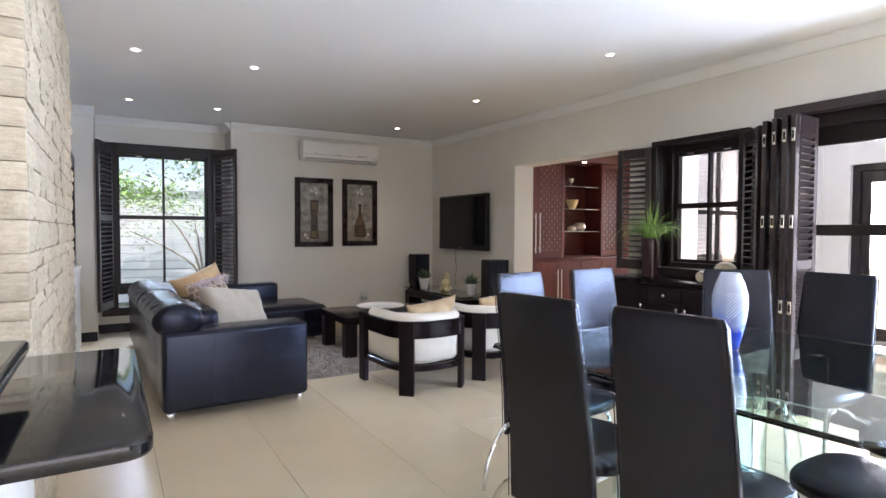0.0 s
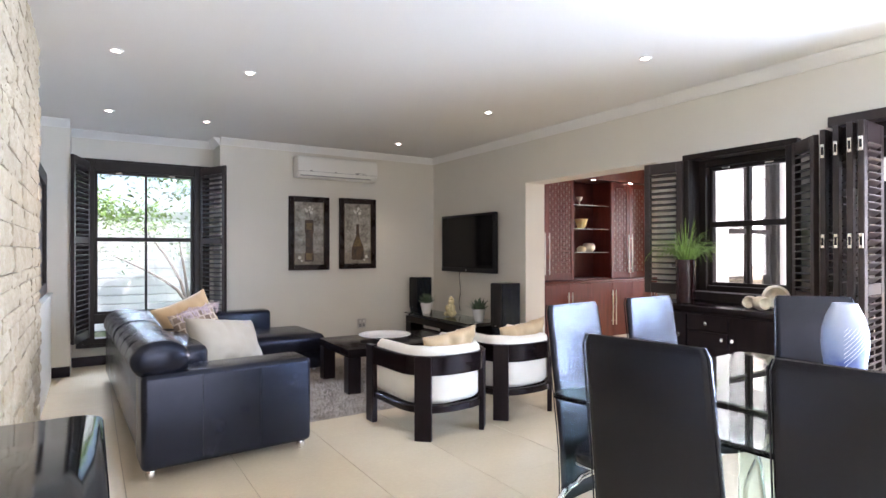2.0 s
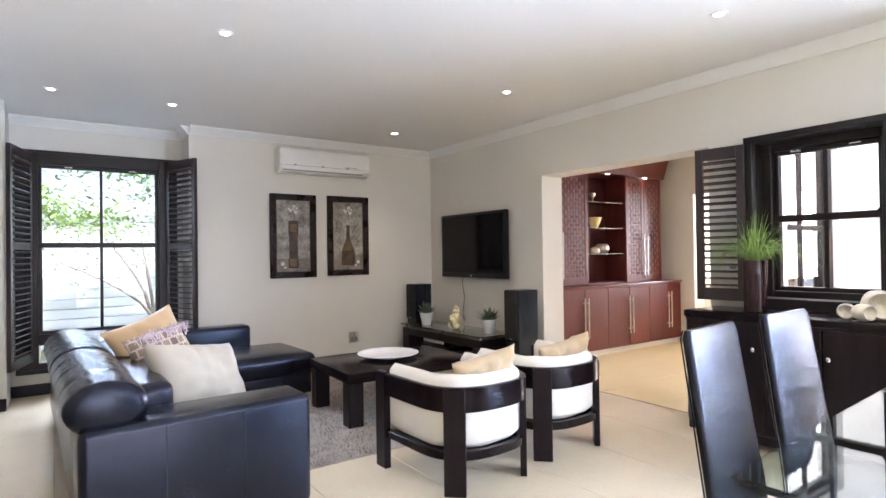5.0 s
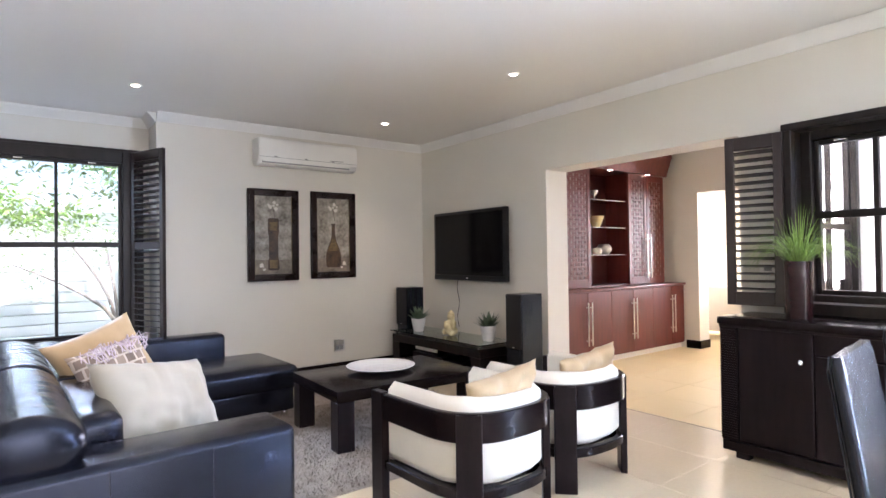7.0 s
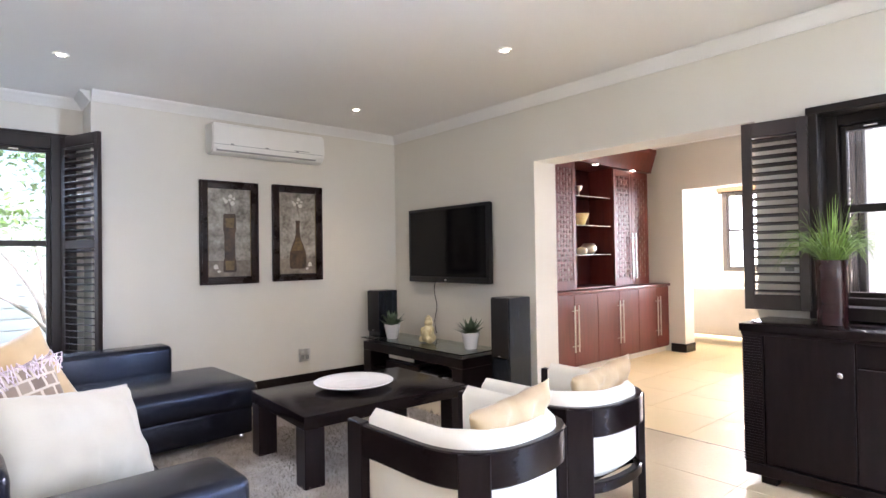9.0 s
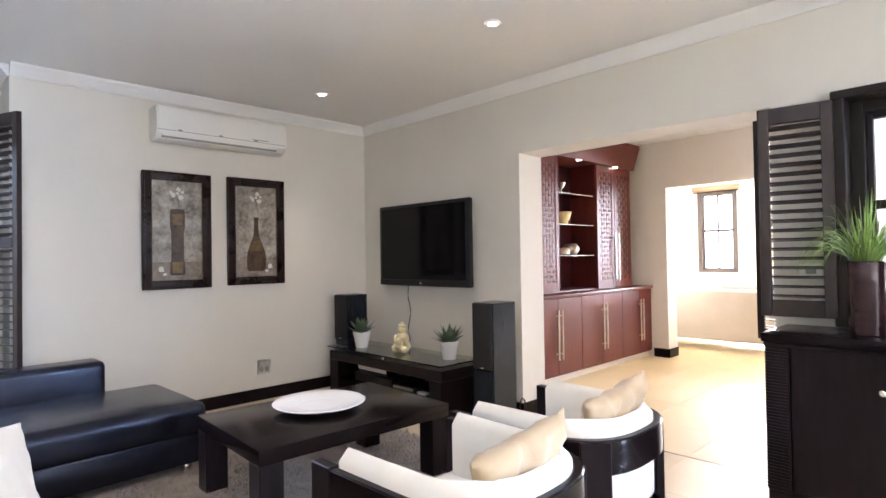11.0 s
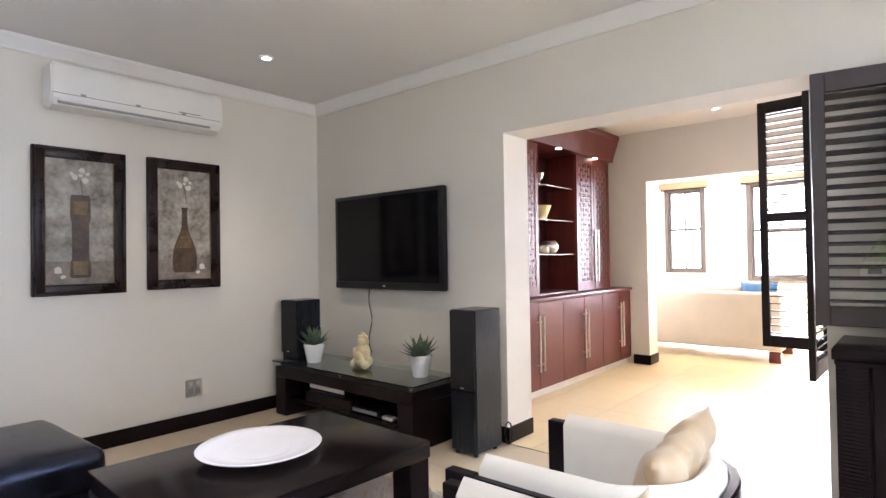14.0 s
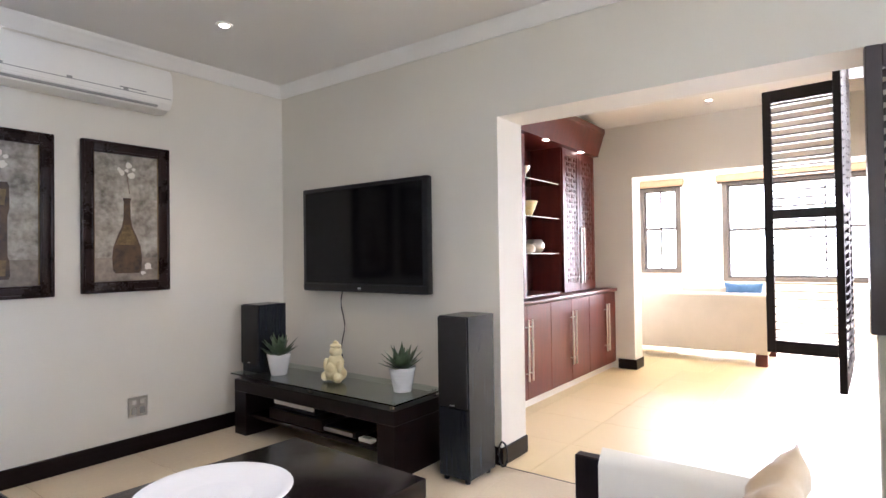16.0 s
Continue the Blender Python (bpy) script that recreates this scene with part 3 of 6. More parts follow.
def headrest(y0, y1, tufts):
    """A rolled leather headrest along y with pinched seams."""
    bm = bmesh.new()
    n, seg = 60, 28
    rings = []
    for i in range(n + 1):
        t = i / n
        y = y0 + (y1 - y0) * t
        end = min(1.0, min(t, 1 - t) * (y1 - y0) / 0.035)
        k = abs(math.sin(math.pi * t * tufts)) ** 0.25
        r = (0.72 + 0.28 * math.sqrt(max(0, 1 - (1 - end) ** 2))) * (0.955 + 0.045 * k)
        ring = []
        for j in range(seg):
            a = 2 * math.pi * j / seg
            rx, rz = 0.163, 0.120
            p = Vector((1.585 + rx * r * math.cos(a), y, 0.672 + rz * r * math.sin(a)))
            p += Vector((1, 0, 1)) * 0.006 * noise.noise(Vector((p.x * 6, y * 14, p.z * 6)))
            ring.append(bm.verts.new(p))
        rings.append(ring)
    for a, b in zip(rings, rings[1:]):
        for j in range(seg):
            bm.faces.new((a[j], a[(j + 1) % seg], b[(j + 1) % seg], b[j]))
    bm.faces.new(rings[0][::-1])
    bm.faces.new(rings[-1])
    return bm


part("headrest", headrest(6.02, 7.24, 4), M_LEATHER, sofa, "rolled glossy leather headrest", sharp=60)
part("headrest", headrest(7.25, 8.42, 4), M_LEATHER, sofa, "rolled glossy leather headrest", sharp=60)
for x, y in ((1.53, 6.03), (2.42, 6.03), (1.58, 9.1), (3.36, 8.28), (3.36, 9.1)):
    bm = bmesh.new()
    lathe(bm, [(0.012, 0.0), (0.026, 0.008), (0.031, 0.03), (0.026, 0.052), (0.014, 0.062)], 20, pose(x, y, 0))
    part("foot", bm, M_CHROME, sofa, "round chrome foot")
for x in (1.80, 2.14):
    part("seam", boxes((x, 5.9780, 0.09, x + 0.003, 5.9800, 0.58)), M_BLACK, sofa)

# scatter cushions on the sofa
m_pat, nt, bs = nodes_of("patterned_cushion_fabric")
tcn = nt.nodes.new("ShaderNodeTexCoord")
brick = nt.nodes.new("ShaderNodeTexBrick")
brick.inputs["Color1"].default_value = (0.17, 0.12, 0.095, 1)
brick.inputs["Color2"].default_value = (0.30, 0.235, 0.18, 1)
brick.inputs["Mortar"].default_value = (0.56, 0.48, 0.40, 1)
brick.inputs["Scale"].default_value = 10.0
brick.inputs["Mortar Size"].default_value = 0.055
brick.inputs["Row Height"].default_value = 0.55
mpn = nt.nodes.new("ShaderNodeMapping")
mpn.inputs["Rotation"].default_value = (radians(90), 0, 0)
nt.links.new(tcn.outputs["Object"], mpn.inputs["Vector"])
nt.links.new(mpn.outputs["Vector"], brick.inputs["Vector"])
nt.links.new(brick.outputs["Color"], bs.inputs["Base Color"])
bs.inputs["Roughness"].default_value = 0.8
bs.inputs["Sheen Weight"].default_value = 0.3


SOFA = Matrix.Translation((3.545, 8.08, 0)) @ pose(0, 0, 0, 0, 0, 2.2) @ Matrix.Diagonal((1, 0.955, 1, 1)) @ Matrix.Translation((-3.47, -8.21, 0))
sofa.matrix_world = SOFA @ sofa.matrix_world


def cushion(label, material, w, h, d, m, seed, group="sofa cushions", wrinkle=0.012):
    ob = new("cushion", mesh_of("cushion", pillow_mesh(w, h, d, seed=seed, wrinkle=wrinkle), material, True, 80))
    ob.matrix_world = m
    return tagged(ob, label, "cushion", group)


cushion("off-white plump cotton cushion on the leather sofa", M_OFFW, 0.64, 0.43, 0.22, SOFA @ pose(2.14, 6.62, 0.44, -30, 8, 30), 1, wrinkle=0.022)
cushion("tan satin cushion on the leather sofa", M_TAN, 0.50, 0.48, 0.15, SOFA @ pose(2.09, 7.36, 0.50, -24, -17, 24), 2)
pc = cushion("brown and cream geometric cushion with mauve fringe on the sofa", m_pat, 0.38, 0.36, 0.13, SOFA @ pose(2.05, 7.10, 0.53, -22, -12, 20), 3)
M_FRINGE = mat("mauve_fringe_thread", (0.50, 0.40, 0.48), 0.8, second=(0.74, 0.66, 0.70), scale=30, fine=200, bump=0.1, dist=0.002)
frng = random.Random(31)
bm = bmesh.new()
for i in range(46):
    x = -0.13 + 0.32 * i / 45
    tube(bm, [(x, -0.02, 0.345), (x + frng.uniform(-0.02, 0.02), -0.06 - frng.uniform(0, 0.02), 0.335 + frng.uniform(-0.02, 0.03)), (x + frng.uniform(-0.05, 0.03), -0.085, 0.285 + frng.uniform(-0.03, 0.03))], 0.0025, 5)
part("fringe", bm, M_FRINGE, pc, "loose mauve fringe threads")
cushion("brown and cream geometric cushion behind the white one", m_pat, 0.34, 0.28, 0.11, SOFA @ pose(2.14, 6.84, 0.435, -24, 6, 10), 4)

# coffee table
ct = thing("coffee_table", "low square dark wenge coffee table with thick legs", "coffee table", pose(3.945, 7.38, 0, 0, 0, -2))
part("tabletop", boxes((-0.585, -0.41, 0.345, 0.585, 0.41, 0.42, 0.004, 2)), M_WENGE_H, ct)
for sx in (-1, 1):
    for sy in (-1, 1):
        part("leg", boxes((sx * 0.58, sy * 0.405, 0.0, sx * (0.58 - 0.12), sy * (0.405 - 0.12), 0.344, 0.004, 1)), M_WENGE, ct)
bm = bmesh.new()
prof = [(0.06, 0.0), (0.10, 0.001), (0.103, 0.010), (0.08, 0.014), (0.17, 0.018), (0.24, 0.030), (0.262, 0.040), (0.265, 0.044), (0.258, 0.047), (0.23, 0.037), (0.16, 0.026)]
for r in (0.12, 0.10, 0.08, 0.06, 0.04, 0.02, 0.004):
    prof += [(r + 0.008, 0.0245), (r, 0.0225)]
lathe(bm, prof, 56)
bowl = new("serving_plate", mesh_of("serving_plate", bm, M_CERAMIC, True, 50))
bowl.matrix_world = pose(3.925, 7.42, 0.4205)
tagged(bowl, "large shallow white ridged ceramic plate on the coffee table", "plate")

# rug: a shaggy sheet with tufts
bm = bmesh.new()
RX0, RX1, RY0, RY1 = 2.70, 4.85, 6.46, 8.70
nx = 60
grid = [[bm.verts.new((RX0 + (RX1 - RX0) * i / nx + 0.01 * noise.noise(Vector((i * 0.7, j * 0.7, 3))), RY0 + (RY1 - RY0) * j / nx + 0.01 * noise.noise(Vector((i * 0.7, j * 0.7, 9))),
                       0.0 if i in (0, nx) or j in (0, nx) else 0.017 + 0.004 * noise.noise(Vector((i * 0.5, j * 0.5, 1))))) for j in range(nx + 1)] for i in range(nx + 1)]
for i in range(nx):
    for j in range(nx):
        bm.faces.new((grid[i][j], grid[i + 1][j], grid[i + 1][j + 1], grid[i][j + 1]))
rug = placed("rug", "taupe shaggy pile rug under the coffee table", "rug", (3.6, 7.6, 0))
part("pile_base", bm, M_RUG, rug, sharp=80)
rng = random.Random(5)
verts, faces = [], []
for _ in range(9000):
    x, y = rng.uniform(RX0, RX1), rng.uniform(RY0, min(RY1, RY0 + 1.7))
    a, hgt = rng.uniform(0, 6.28), rng.uniform(0.015, 0.028)
    dx, dy = math.cos(a) * 0.004, math.sin(a) * 0.004
    lx, ly = rng.uniform(-0.018, 0.018), rng.uniform(-0.018, 0.018)
    k = len(verts)
    verts += [(x - dx, y - dy, 0.012), (x + dx, y + dy, 0.012), (x + lx, y + ly, 0.012 + hgt)]
    faces.append((k, k + 1, k + 2))
me = bpy.data.meshes.new("shag")
me.from_pydata(verts, [], faces)
me.materials.append(M_RUG)
tf = new("shag", me)
tf.parent = rug
tf.matrix_parent_inverse = rug.matrix_basis.inverted()
tagged(tf, kind="stuff")


# tub chairs
def u_curve(a, front, n=40, e=2.6):
    """Plan of a rounded U: open at +y. a: half width; the sides run up to y = front."""
    pts = [(-a, front)]
    for i in range(n + 1):
        th = math.pi + math.pi * i / n
        c, s = math.cos(th), math.sin(th)
        pts.append((a * math.copysign(abs(c) ** (2 / e), c), a * math.copysign(abs(s) ** (2 / e), s)))
    pts.append((a, front))
    return pts


def band(outer, inner, z0, z1, r=0.006):
    """A curved band between two plan curves, with softened edges."""
    bm = bmesh.new()
    rows = []
    for (xo, yo), (xi, yi) in zip(outer, inner):
        o, i_ = Vector((xo, yo, 0)), Vector((xi, yi, 0))
        d = (i_ - o).normalized() * r
        rows.append([bm.verts.new(p) for p in ((*o.xy, z0 + r), (*o.xy, z1 - r), (*(o + d).xy, z1), (*(i_ - d).xy, z1), (*i_.xy, z1 - r), (*i_.xy, z0 + r), (*(i_ - d).xy, z0), (*(o + d).xy, z0))])
    for a, b in zip(rows, rows[1:]):
        for k in range(8):
            bm.faces.new((a[k], a[(k + 1) % 8], b[(k + 1) % 8], b[k]))
    bm.faces.new(rows[0][::-1])
    bm.faces.new(rows[-1])
    return bm


def tub_chair(m):
    c = thing("tub_chair", "dark wood tub armchair with cream upholstery, tan cushion on it", "armchair", m, "pair of tub chairs")
    A, F = 0.355, 0.37
    part("armrest_band", band(u_curve(A, F - 0.062), u_curve(A - 0.035, F - 0.062), 0.45, 0.585), M_WENGE_H, c, "curved dark wood band", sharp=40)
    part("lower_ring", band(u_curve(A - 0.01, F - 0.064), u_curve(A - 0.05, F - 0.064), 0.19, 0.24), M_WENGE_H, c, sharp=40)
    for sx in (-1, 1):
        part("leg", boxes((sx * (A - 0.042), F - 0.061, 0.0, sx * (A + 0.003), F + 0.045, 0.59, 0.004, 1)), M_WENGE, c)
        bm = boxes((-0.06, -0.019, 0.0, 0.06, 0.019, 0.58, 0.004, 1))
        bmesh.ops.transform(bm, matrix=pose(sx * 0.2585, -0.2585, 0, 0, 0, sx * 45), verts=bm.verts)
        part("leg", bm, M_WENGE, c)
    # upholstered inner shell, standing above the band
    prof = band(u_curve(A - 0.036, F - 0.065), u_curve(A - 0.115, F - 0.065), 0.243, 0.64, 0.037)
    for v in prof.verts:
        v.co.z += 0.006 * noise.noise(v.co * 8)
    part("back_pad", prof, M_CREAM, c, "cream upholstered wrap-around back", sharp=75)
    # seat
    bm = bmesh.new()
    out = [(x * 0.86, y * 0.86 if y < 0 else y * 0.98) for x, y in u_curve(A - 0.036, F, 30)]
    layers = [(0.90, 0.235), (0.98, 0.245), (1.0, 0.28), (1.0, 0.34), (0.975, 0.375), (0.88, 0.397), (0.5, 0.405)]
    rings = []
    for sc, z in layers:
        rings.append([bm.verts.new((x * 1.12 * sc, 0.05 + (y - 0.05) * 1.04 * sc, z + 0.005 * noise.noise(Vector((x * 9, y * 9, z * 20))))) for x, y in out])
    k = len(out)
    for a, b in zip(rings, rings[1:]):
        for i in range(k):
            bm.faces.new((a[i], a[(i + 1) % k], b[(i + 1) % k], b[i]))
    bm.faces.new(rings[0][::-1])
    bm.faces.new(rings[-1])
    part("seat_cushion", bm, M_CREAM, c, "thick cream seat cushion", sharp=60)
    part("seat_platform", boxes((-0.30, -0.23, 0.196, 0.30, F - 0.07, 0.234, 0.004, 1)), M_WENGE_H, c)
    return c


tc1 = tub_chair(pose(3.575, 5.895, 0, 0, 0, 2))
copy_thing(tc1, pose(4.325, 5.975, 0, 0, 0, 1))
cushion("tan satin cushion leaning in a tub chair", M_TAN, 0.46, 0.35, 0.13, pose(3.62, 5.75, 0.402, 14, -8, -1), 6, "tub chair cushions", wrinkle=0.024)
cushion("tan satin cushion leaning in a tub chair", M_TAN, 0.46, 0.35, 0.13, pose(4.38, 5.84, 0.402, 14, -8, -3), 8, "tub chair cushions", wrinkle=0.024)

# media unit
tvs = placed("media_unit", "low dark wood media unit with a raised glass top", "tv stand", (5.45, 8.53, 0))
part("carcass", boxes((5.19, 7.72, 0.31, 5.66, 9.29, 0.395, 0.003, 1), (5.19, 7.72, 0, 5.66, 7.86, 0.309, 0.003, 1), (5.19, 9.15, 0, 5.66, 9.29, 0.309, 0.003, 1), (5.62, 7.86, 0.04, 5.66, 9.15, 0.309, 0.003, 1)), M_WENGE, tvs)
part("shelf", boxes((5.22, 7.86, 0.13, 5.62, 9.15, 0.155, 0.002, 1)), M_WENGE_H, tvs)
part("drawer_box", boxes((5.235, 8.38, 0.156, 5.61, 8.94, 0.228, 0.003, 1)), M_WENGE, tvs)
part("glass_top", boxes((5.17, 7.70, 0.430, 5.66, 9.31, 0.440, 0.003, 1)), M_GREEN, tvs, "tinted plate glass top")
for x, y in ((5.22, 7.76), (5.22, 8.47), (5.22, 9.24), (5.61, 7.76), (5.61, 9.24)):
    bm = bmesh.new()
    lathe(bm, [(0.016, 0.3955), (0.018, 0.398), (0.018, 0.427), (0.016, 0.4295)], 16, pose(x, y, 0))
    part("standoff", bm, M_CHROME, tvs, "chrome glass support")


def simple(name, label, category, material, base, specs, group=""):
    ob = placed(name, label, category, base, group)
    for i, (nm, mt, sp) in enumerate(specs):
        part(nm, boxes(*sp), mt, ob)
    return ob


simple("media_player", "slim silver disc player on the media unit shelf", "media player", M_STEEL, (5.4, 8.75, 0.2285),
       [("body", M_BLACK, [(5.27, 8.50, 0.2285, 5.60, 8.92, 0.292, 0.004, 1)]), ("front", M_PLASTIC, [(5.262, 8.50, 0.255, 5.27, 8.92, 0.289, 0.002, 1)])])
simple("games_console", "black set-top box on the media unit shelf", "set-top box", M_BLACK, (5.4, 8.2, 0.156),
       [("body", M_BLACK, [(5.25, 8.10, 0.157, 5.5, 8.42, 0.195, 0.004, 1)]), ("front", M_GREYP, [(5.244, 8.12, 0.165, 5.25, 8.40, 0.188, 0.002, 1)])])
simple("remote_control", "small white remote on the media unit shelf", "remote", M_PLASTIC, (5.26, 8.0, 0.156), [("body", M_PLASTIC, [(5.235, 7.95, 0.157, 5.285, 8.06, 0.182, 0.008, 2)]), ("keypad", M_GREYP, [(5.24, 7.97, 0.182, 5.28, 8.03, 0.185, 0.001, 1)])])


def speaker(name, x0, y0, z0, x1, y1, z1, label, plinth=True):
    s = placed(name, label, "loudspeaker", ((x0 + x1) / 2, (y0 + y1) / 2, z0), "pair of loudspeakers")
    part("cabinet", boxes((x0 + 0.018, y0, z0 + (0.025 if plinth else 0), x1, y1, z1, 0.003, 1)), M_ASH, s)
    part("grille", boxes((x0, y0 + 0.004, z0 + (0.42 if plinth else 0.06), x0 + 0.017, y1 - 0.004, z1 - 0.004, 0.006, 2)), M_CLOTH_BLK, s, "black cloth grille")
    if plinth:
        part("front_panel", boxes((x0 + 0.006, y0 + 0.004, z0 + 0.03, x0 + 0.017, y1 - 0.004, z0 + 0.415, 0.003, 1)), M_ASH, s)
        for x in (x0 + 0.04, x1 - 0.04):
            for y in (y0 + 0.03, y1 - 0.03):
                bm = bmesh.new()
                lathe(bm, [(0.012, 0.0), (0.016, 0.005), (0.016, 0.0249)], 12, pose(x, y, z0))
                part("foot", bm, M_BLACK, s)
    part("badge", boxes((x0 - 0.002, (y0 + y1) / 2 - 0.015, z0 + (0.43 if plinth else 0.07), x0 - 0.0002, (y0 + y1) / 2 + 0.015, z0 + (0.436 if plinth else 0.076))), M_STEEL, s)
    return s


speaker("floor_speaker", 5.37, 7.345, 0, 5.655, 7.55, 0.93, "tall black ash floor-standing loudspeaker beside the media unit")
speaker("shelf_speaker", 5.25, 9.09, 0.4405, 5.50, 9.30, 0.935, "black cloth-fronted loudspeaker standing on the media unit", False)


def potted_succulent(m, label):
    p = thing("potted_succulent", label, "potted plant", m, "succulents on the media unit")
    bm = bmesh.new()
    prof = [(0.045, 0.0)]
    for i in range(7):
        z = 0.004 + i * 0.0165
        r = 0.047 + 0.020 * i / 6
        prof += [(r, z), (r + 0.0025, z + 0.006), (r + 0.001, z + 0.013)]
    prof += [(0.070, 0.124), (0.067, 0.127), (0.062, 0.124), (0.060, 0.108), (0.002, 0.108)]
    lathe(bm, prof, 32)
    part("pot", bm, M_CERAMIC, p, "white ribbed ceramic pot", sharp=50)
    rng = random.Random(11)
    for ring, (n, lean, length) in enumerate(((9, 74, 0.135), (8, 54, 0.145), (7, 34, 0.14), (4, 12, 0.125))):
        for k in range(n):
            a = 360 * k / n + ring * 23 + rng.uniform(-8, 8)
            ln = length * rng.uniform(0.85, 1.1)
            mm = pose(0, 0, 0.108, 0, 0, a) @ pose(0, 0, 0, 0, lean + rng.uniform(-6, 6), 0)
            rows = []
            bm = bmesh.new()
            for i in range(6):
                t = i / 5
                w = 0.027 * (math.sin(math.pi * min(1, 0.25 + t * 0.75)) ** 0.8) * (1 - t ** 3) + 0.0008
                bend = -0.018 * t * t
                z = ln * t
                rows.append([bm.verts.new(mm @ Vector(q)) for q in ((bend - 0.005 * (1 - t), -w, z), (bend + 0.004 * (1 - t) + 0.001, 0, z), (bend - 0.005 * (1 - t), w, z), (bend - 0.009 * (1 - t), 0, z))])
            for r0, r1 in zip(rows, rows[1:]):
                for q in range(4):
                    bm.faces.new((r0[q], r0[(q + 1) % 4], r1[(q + 1) % 4], r1[q]))
            bm.faces.new(rows[0][::-1])
            bm.faces.new(rows[-1])
            part("leaf", bm, M_SUCC, p)
    for piece in p.children:
        piece.data.transform(Matrix.Scale(1.2, 4))
    return p


ps = potted_succulent(pose(5.45, 7.885, 0.4405), "small green succulent in a white ribbed pot")
copy_thing(ps, pose(5.33, 8.95, 0.4405, 0, 0, 40))

# small pale figurine: one plain mesh of rounded lumps
bm = bmesh.new()
for x, y, z, rx, ry, rz in ((0, 0, 0.045, 0.055, 0.065, 0.045), (0, 0, 0.105, 0.042, 0.05, 0.05), (0, 0, 0.165, 0.034, 0.038, 0.032), (0, 0.0, 0.196, 0.026, 0.04, 0.012), (0, 0.0, 0.212, 0.014, 0.018, 0.014),
                            (-0.03, 0.05, 0.03, 0.03, 0.022, 0.026), (-0.03, -0.05, 0.03, 0.03, 0.022, 0.026), (-0.02, 0.055, 0.09, 0.018, 0.018, 0.04), (-0.02, -0.055, 0.09, 0.018, 0.018, 0.04), (-0.04, 0, 0.08, 0.02, 0.03, 0.03)):
    bmesh.ops.create_icosphere(bm, subdivisions=3, radius=1.0, matrix=Matrix.LocRotScale((x, y, z), None, (rx, ry, rz)))
for v in bm.verts:
    v.co += Vector((1, 1, 1)) * 0.004 * noise.noise(v.co * 40)
M_FIG = mat("pale_yellow_stone", (0.72, 0.62, 0.36), 0.6, vary=0.12, scale=20, fine=160, bump=0.3, dist=0.004)
fig = new("figurine", mesh_of("figurine", bm, M_FIG, True, 70))
fuse = fig.modifiers.new("fuse", "REMESH")
fuse.mode, fuse.voxel_size, fuse.use_smooth_shade = "VOXEL", 0.004, True
fig.matrix_world = pose(5.40, 8.43, 0.4405) @ Matrix.Scale(1.22, 4)
tagged(fig, "small pale yellow stone figurine on the media unit", "figurine")

# screen on the wall
tv = placed("television", "large black flat television mounted on the wall", "television", (5.70, 8.50, 1.0))
part("housing", boxes((5.668, 7.845, 1.02, 5.725, 9.09, 1.803, 0.012, 2)), M_BLACK, tv)
part("screen", boxes((5.664, 7.885, 1.085, 5.6678, 9.05, 1.77, 0.002, 1)), M_SCREEN, tv, "dark glossy screen")
part("chin", boxes((5.663, 7.855, 1.024, 5.6678, 9.08, 1.075, 0.002, 1)), M_BLACK, tv)
part("maker_mark", boxes((5.6615, 8.455, 1.042, 5.6625, 8.485, 1.056, 0.0)), M_STEEL, tv)
part("wall_bracket", boxes((5.726, 8.3, 1.2, 5.753, 8.7, 1.6, 0.003, 1)), M_BLACK, tv)
bm = bmesh.new()
tube(bm, [(5.735, 8.72 + 0.02 * math.sin(i * 1.1), 1.02 - i * 0.06) for i in range(10)], 0.004, 6)
cable = new("power_cable", mesh_of("power_cable", bm, M_BLACK))
tagged(cable, "thin black cable hanging under the television", "cable")
bm = bmesh.new()
tube(bm, [(5.715, 7.33 + 0.03 * math.cos(a * 0.7), 0.085 + 0.075 * math.sin(a * 0.7)) for a in range(-3, 8)], 0.006, 6)
loop = new("speaker_cable", mesh_of("speaker_cable", bm, M_BLACK))
tagged(loop, "black cable loop behind the tall loudspeaker", "cable")

# air conditioner
ac = placed("air_conditioner", "white split-unit air conditioner high on the wall", "air conditioner", (4.17, 9.36, 2.28))
bm = bmesh.new()
prof = [(9.475, 2.27), (9.36, 2.255), (9.295, 2.27), (9.265, 2.31), (9.26, 2.36), (9.26, 2.49), (9.275, 2.525), (9.31, 2.54), (9.475, 2.54)]
ends = [[bm.verts.new((x, y, z)) for y, z in prof] for x in (3.62, 4.735)]
k = len(prof)
for i in range(k):
    bm.faces.new((ends[0][i], ends[0][(i + 1) % k], ends[1][(i + 1) % k], ends[1][i]))
bm.faces.new(ends[0][::-1])
bm.faces.new(ends[1])
bmesh.ops.bevel(bm, geom=[e for e in bm.edges if abs(e.verts[0].co.x - e.verts[1].co.x) < 0.001], offset=0.012, segments=3, affect="EDGES")
part("casing", bm, M_PLASTIC, ac, sharp=30)
part("outlet", boxes((3.66, 9.272, 2.278, 4.64, 9.292, 2.312, 0.003, 1)), M_GREYP, ac, "dark air outlet slot")
part("flap", boxes((3.66, 9.26, 2.290, 4.64, 9.272, 2.305, 0.003, 1)), M_PLASTIC, ac)
part("panel_joint", boxes((3.625, 9.2585, 2.335, 4.72, 9.2605, 2.339)), M_GREYP, ac)
part("display", boxes((4.40, 9.2585, 2.352, 4.56, 9.26, 2.358)), M_GREYP, ac)
for x in (3.78, 4.11, 4.42):
    part("clip", boxes((x, 9.2575, 2.336, x + 0.03, 9.26, 2.352, 0.001, 1)), M_GREYP, ac)
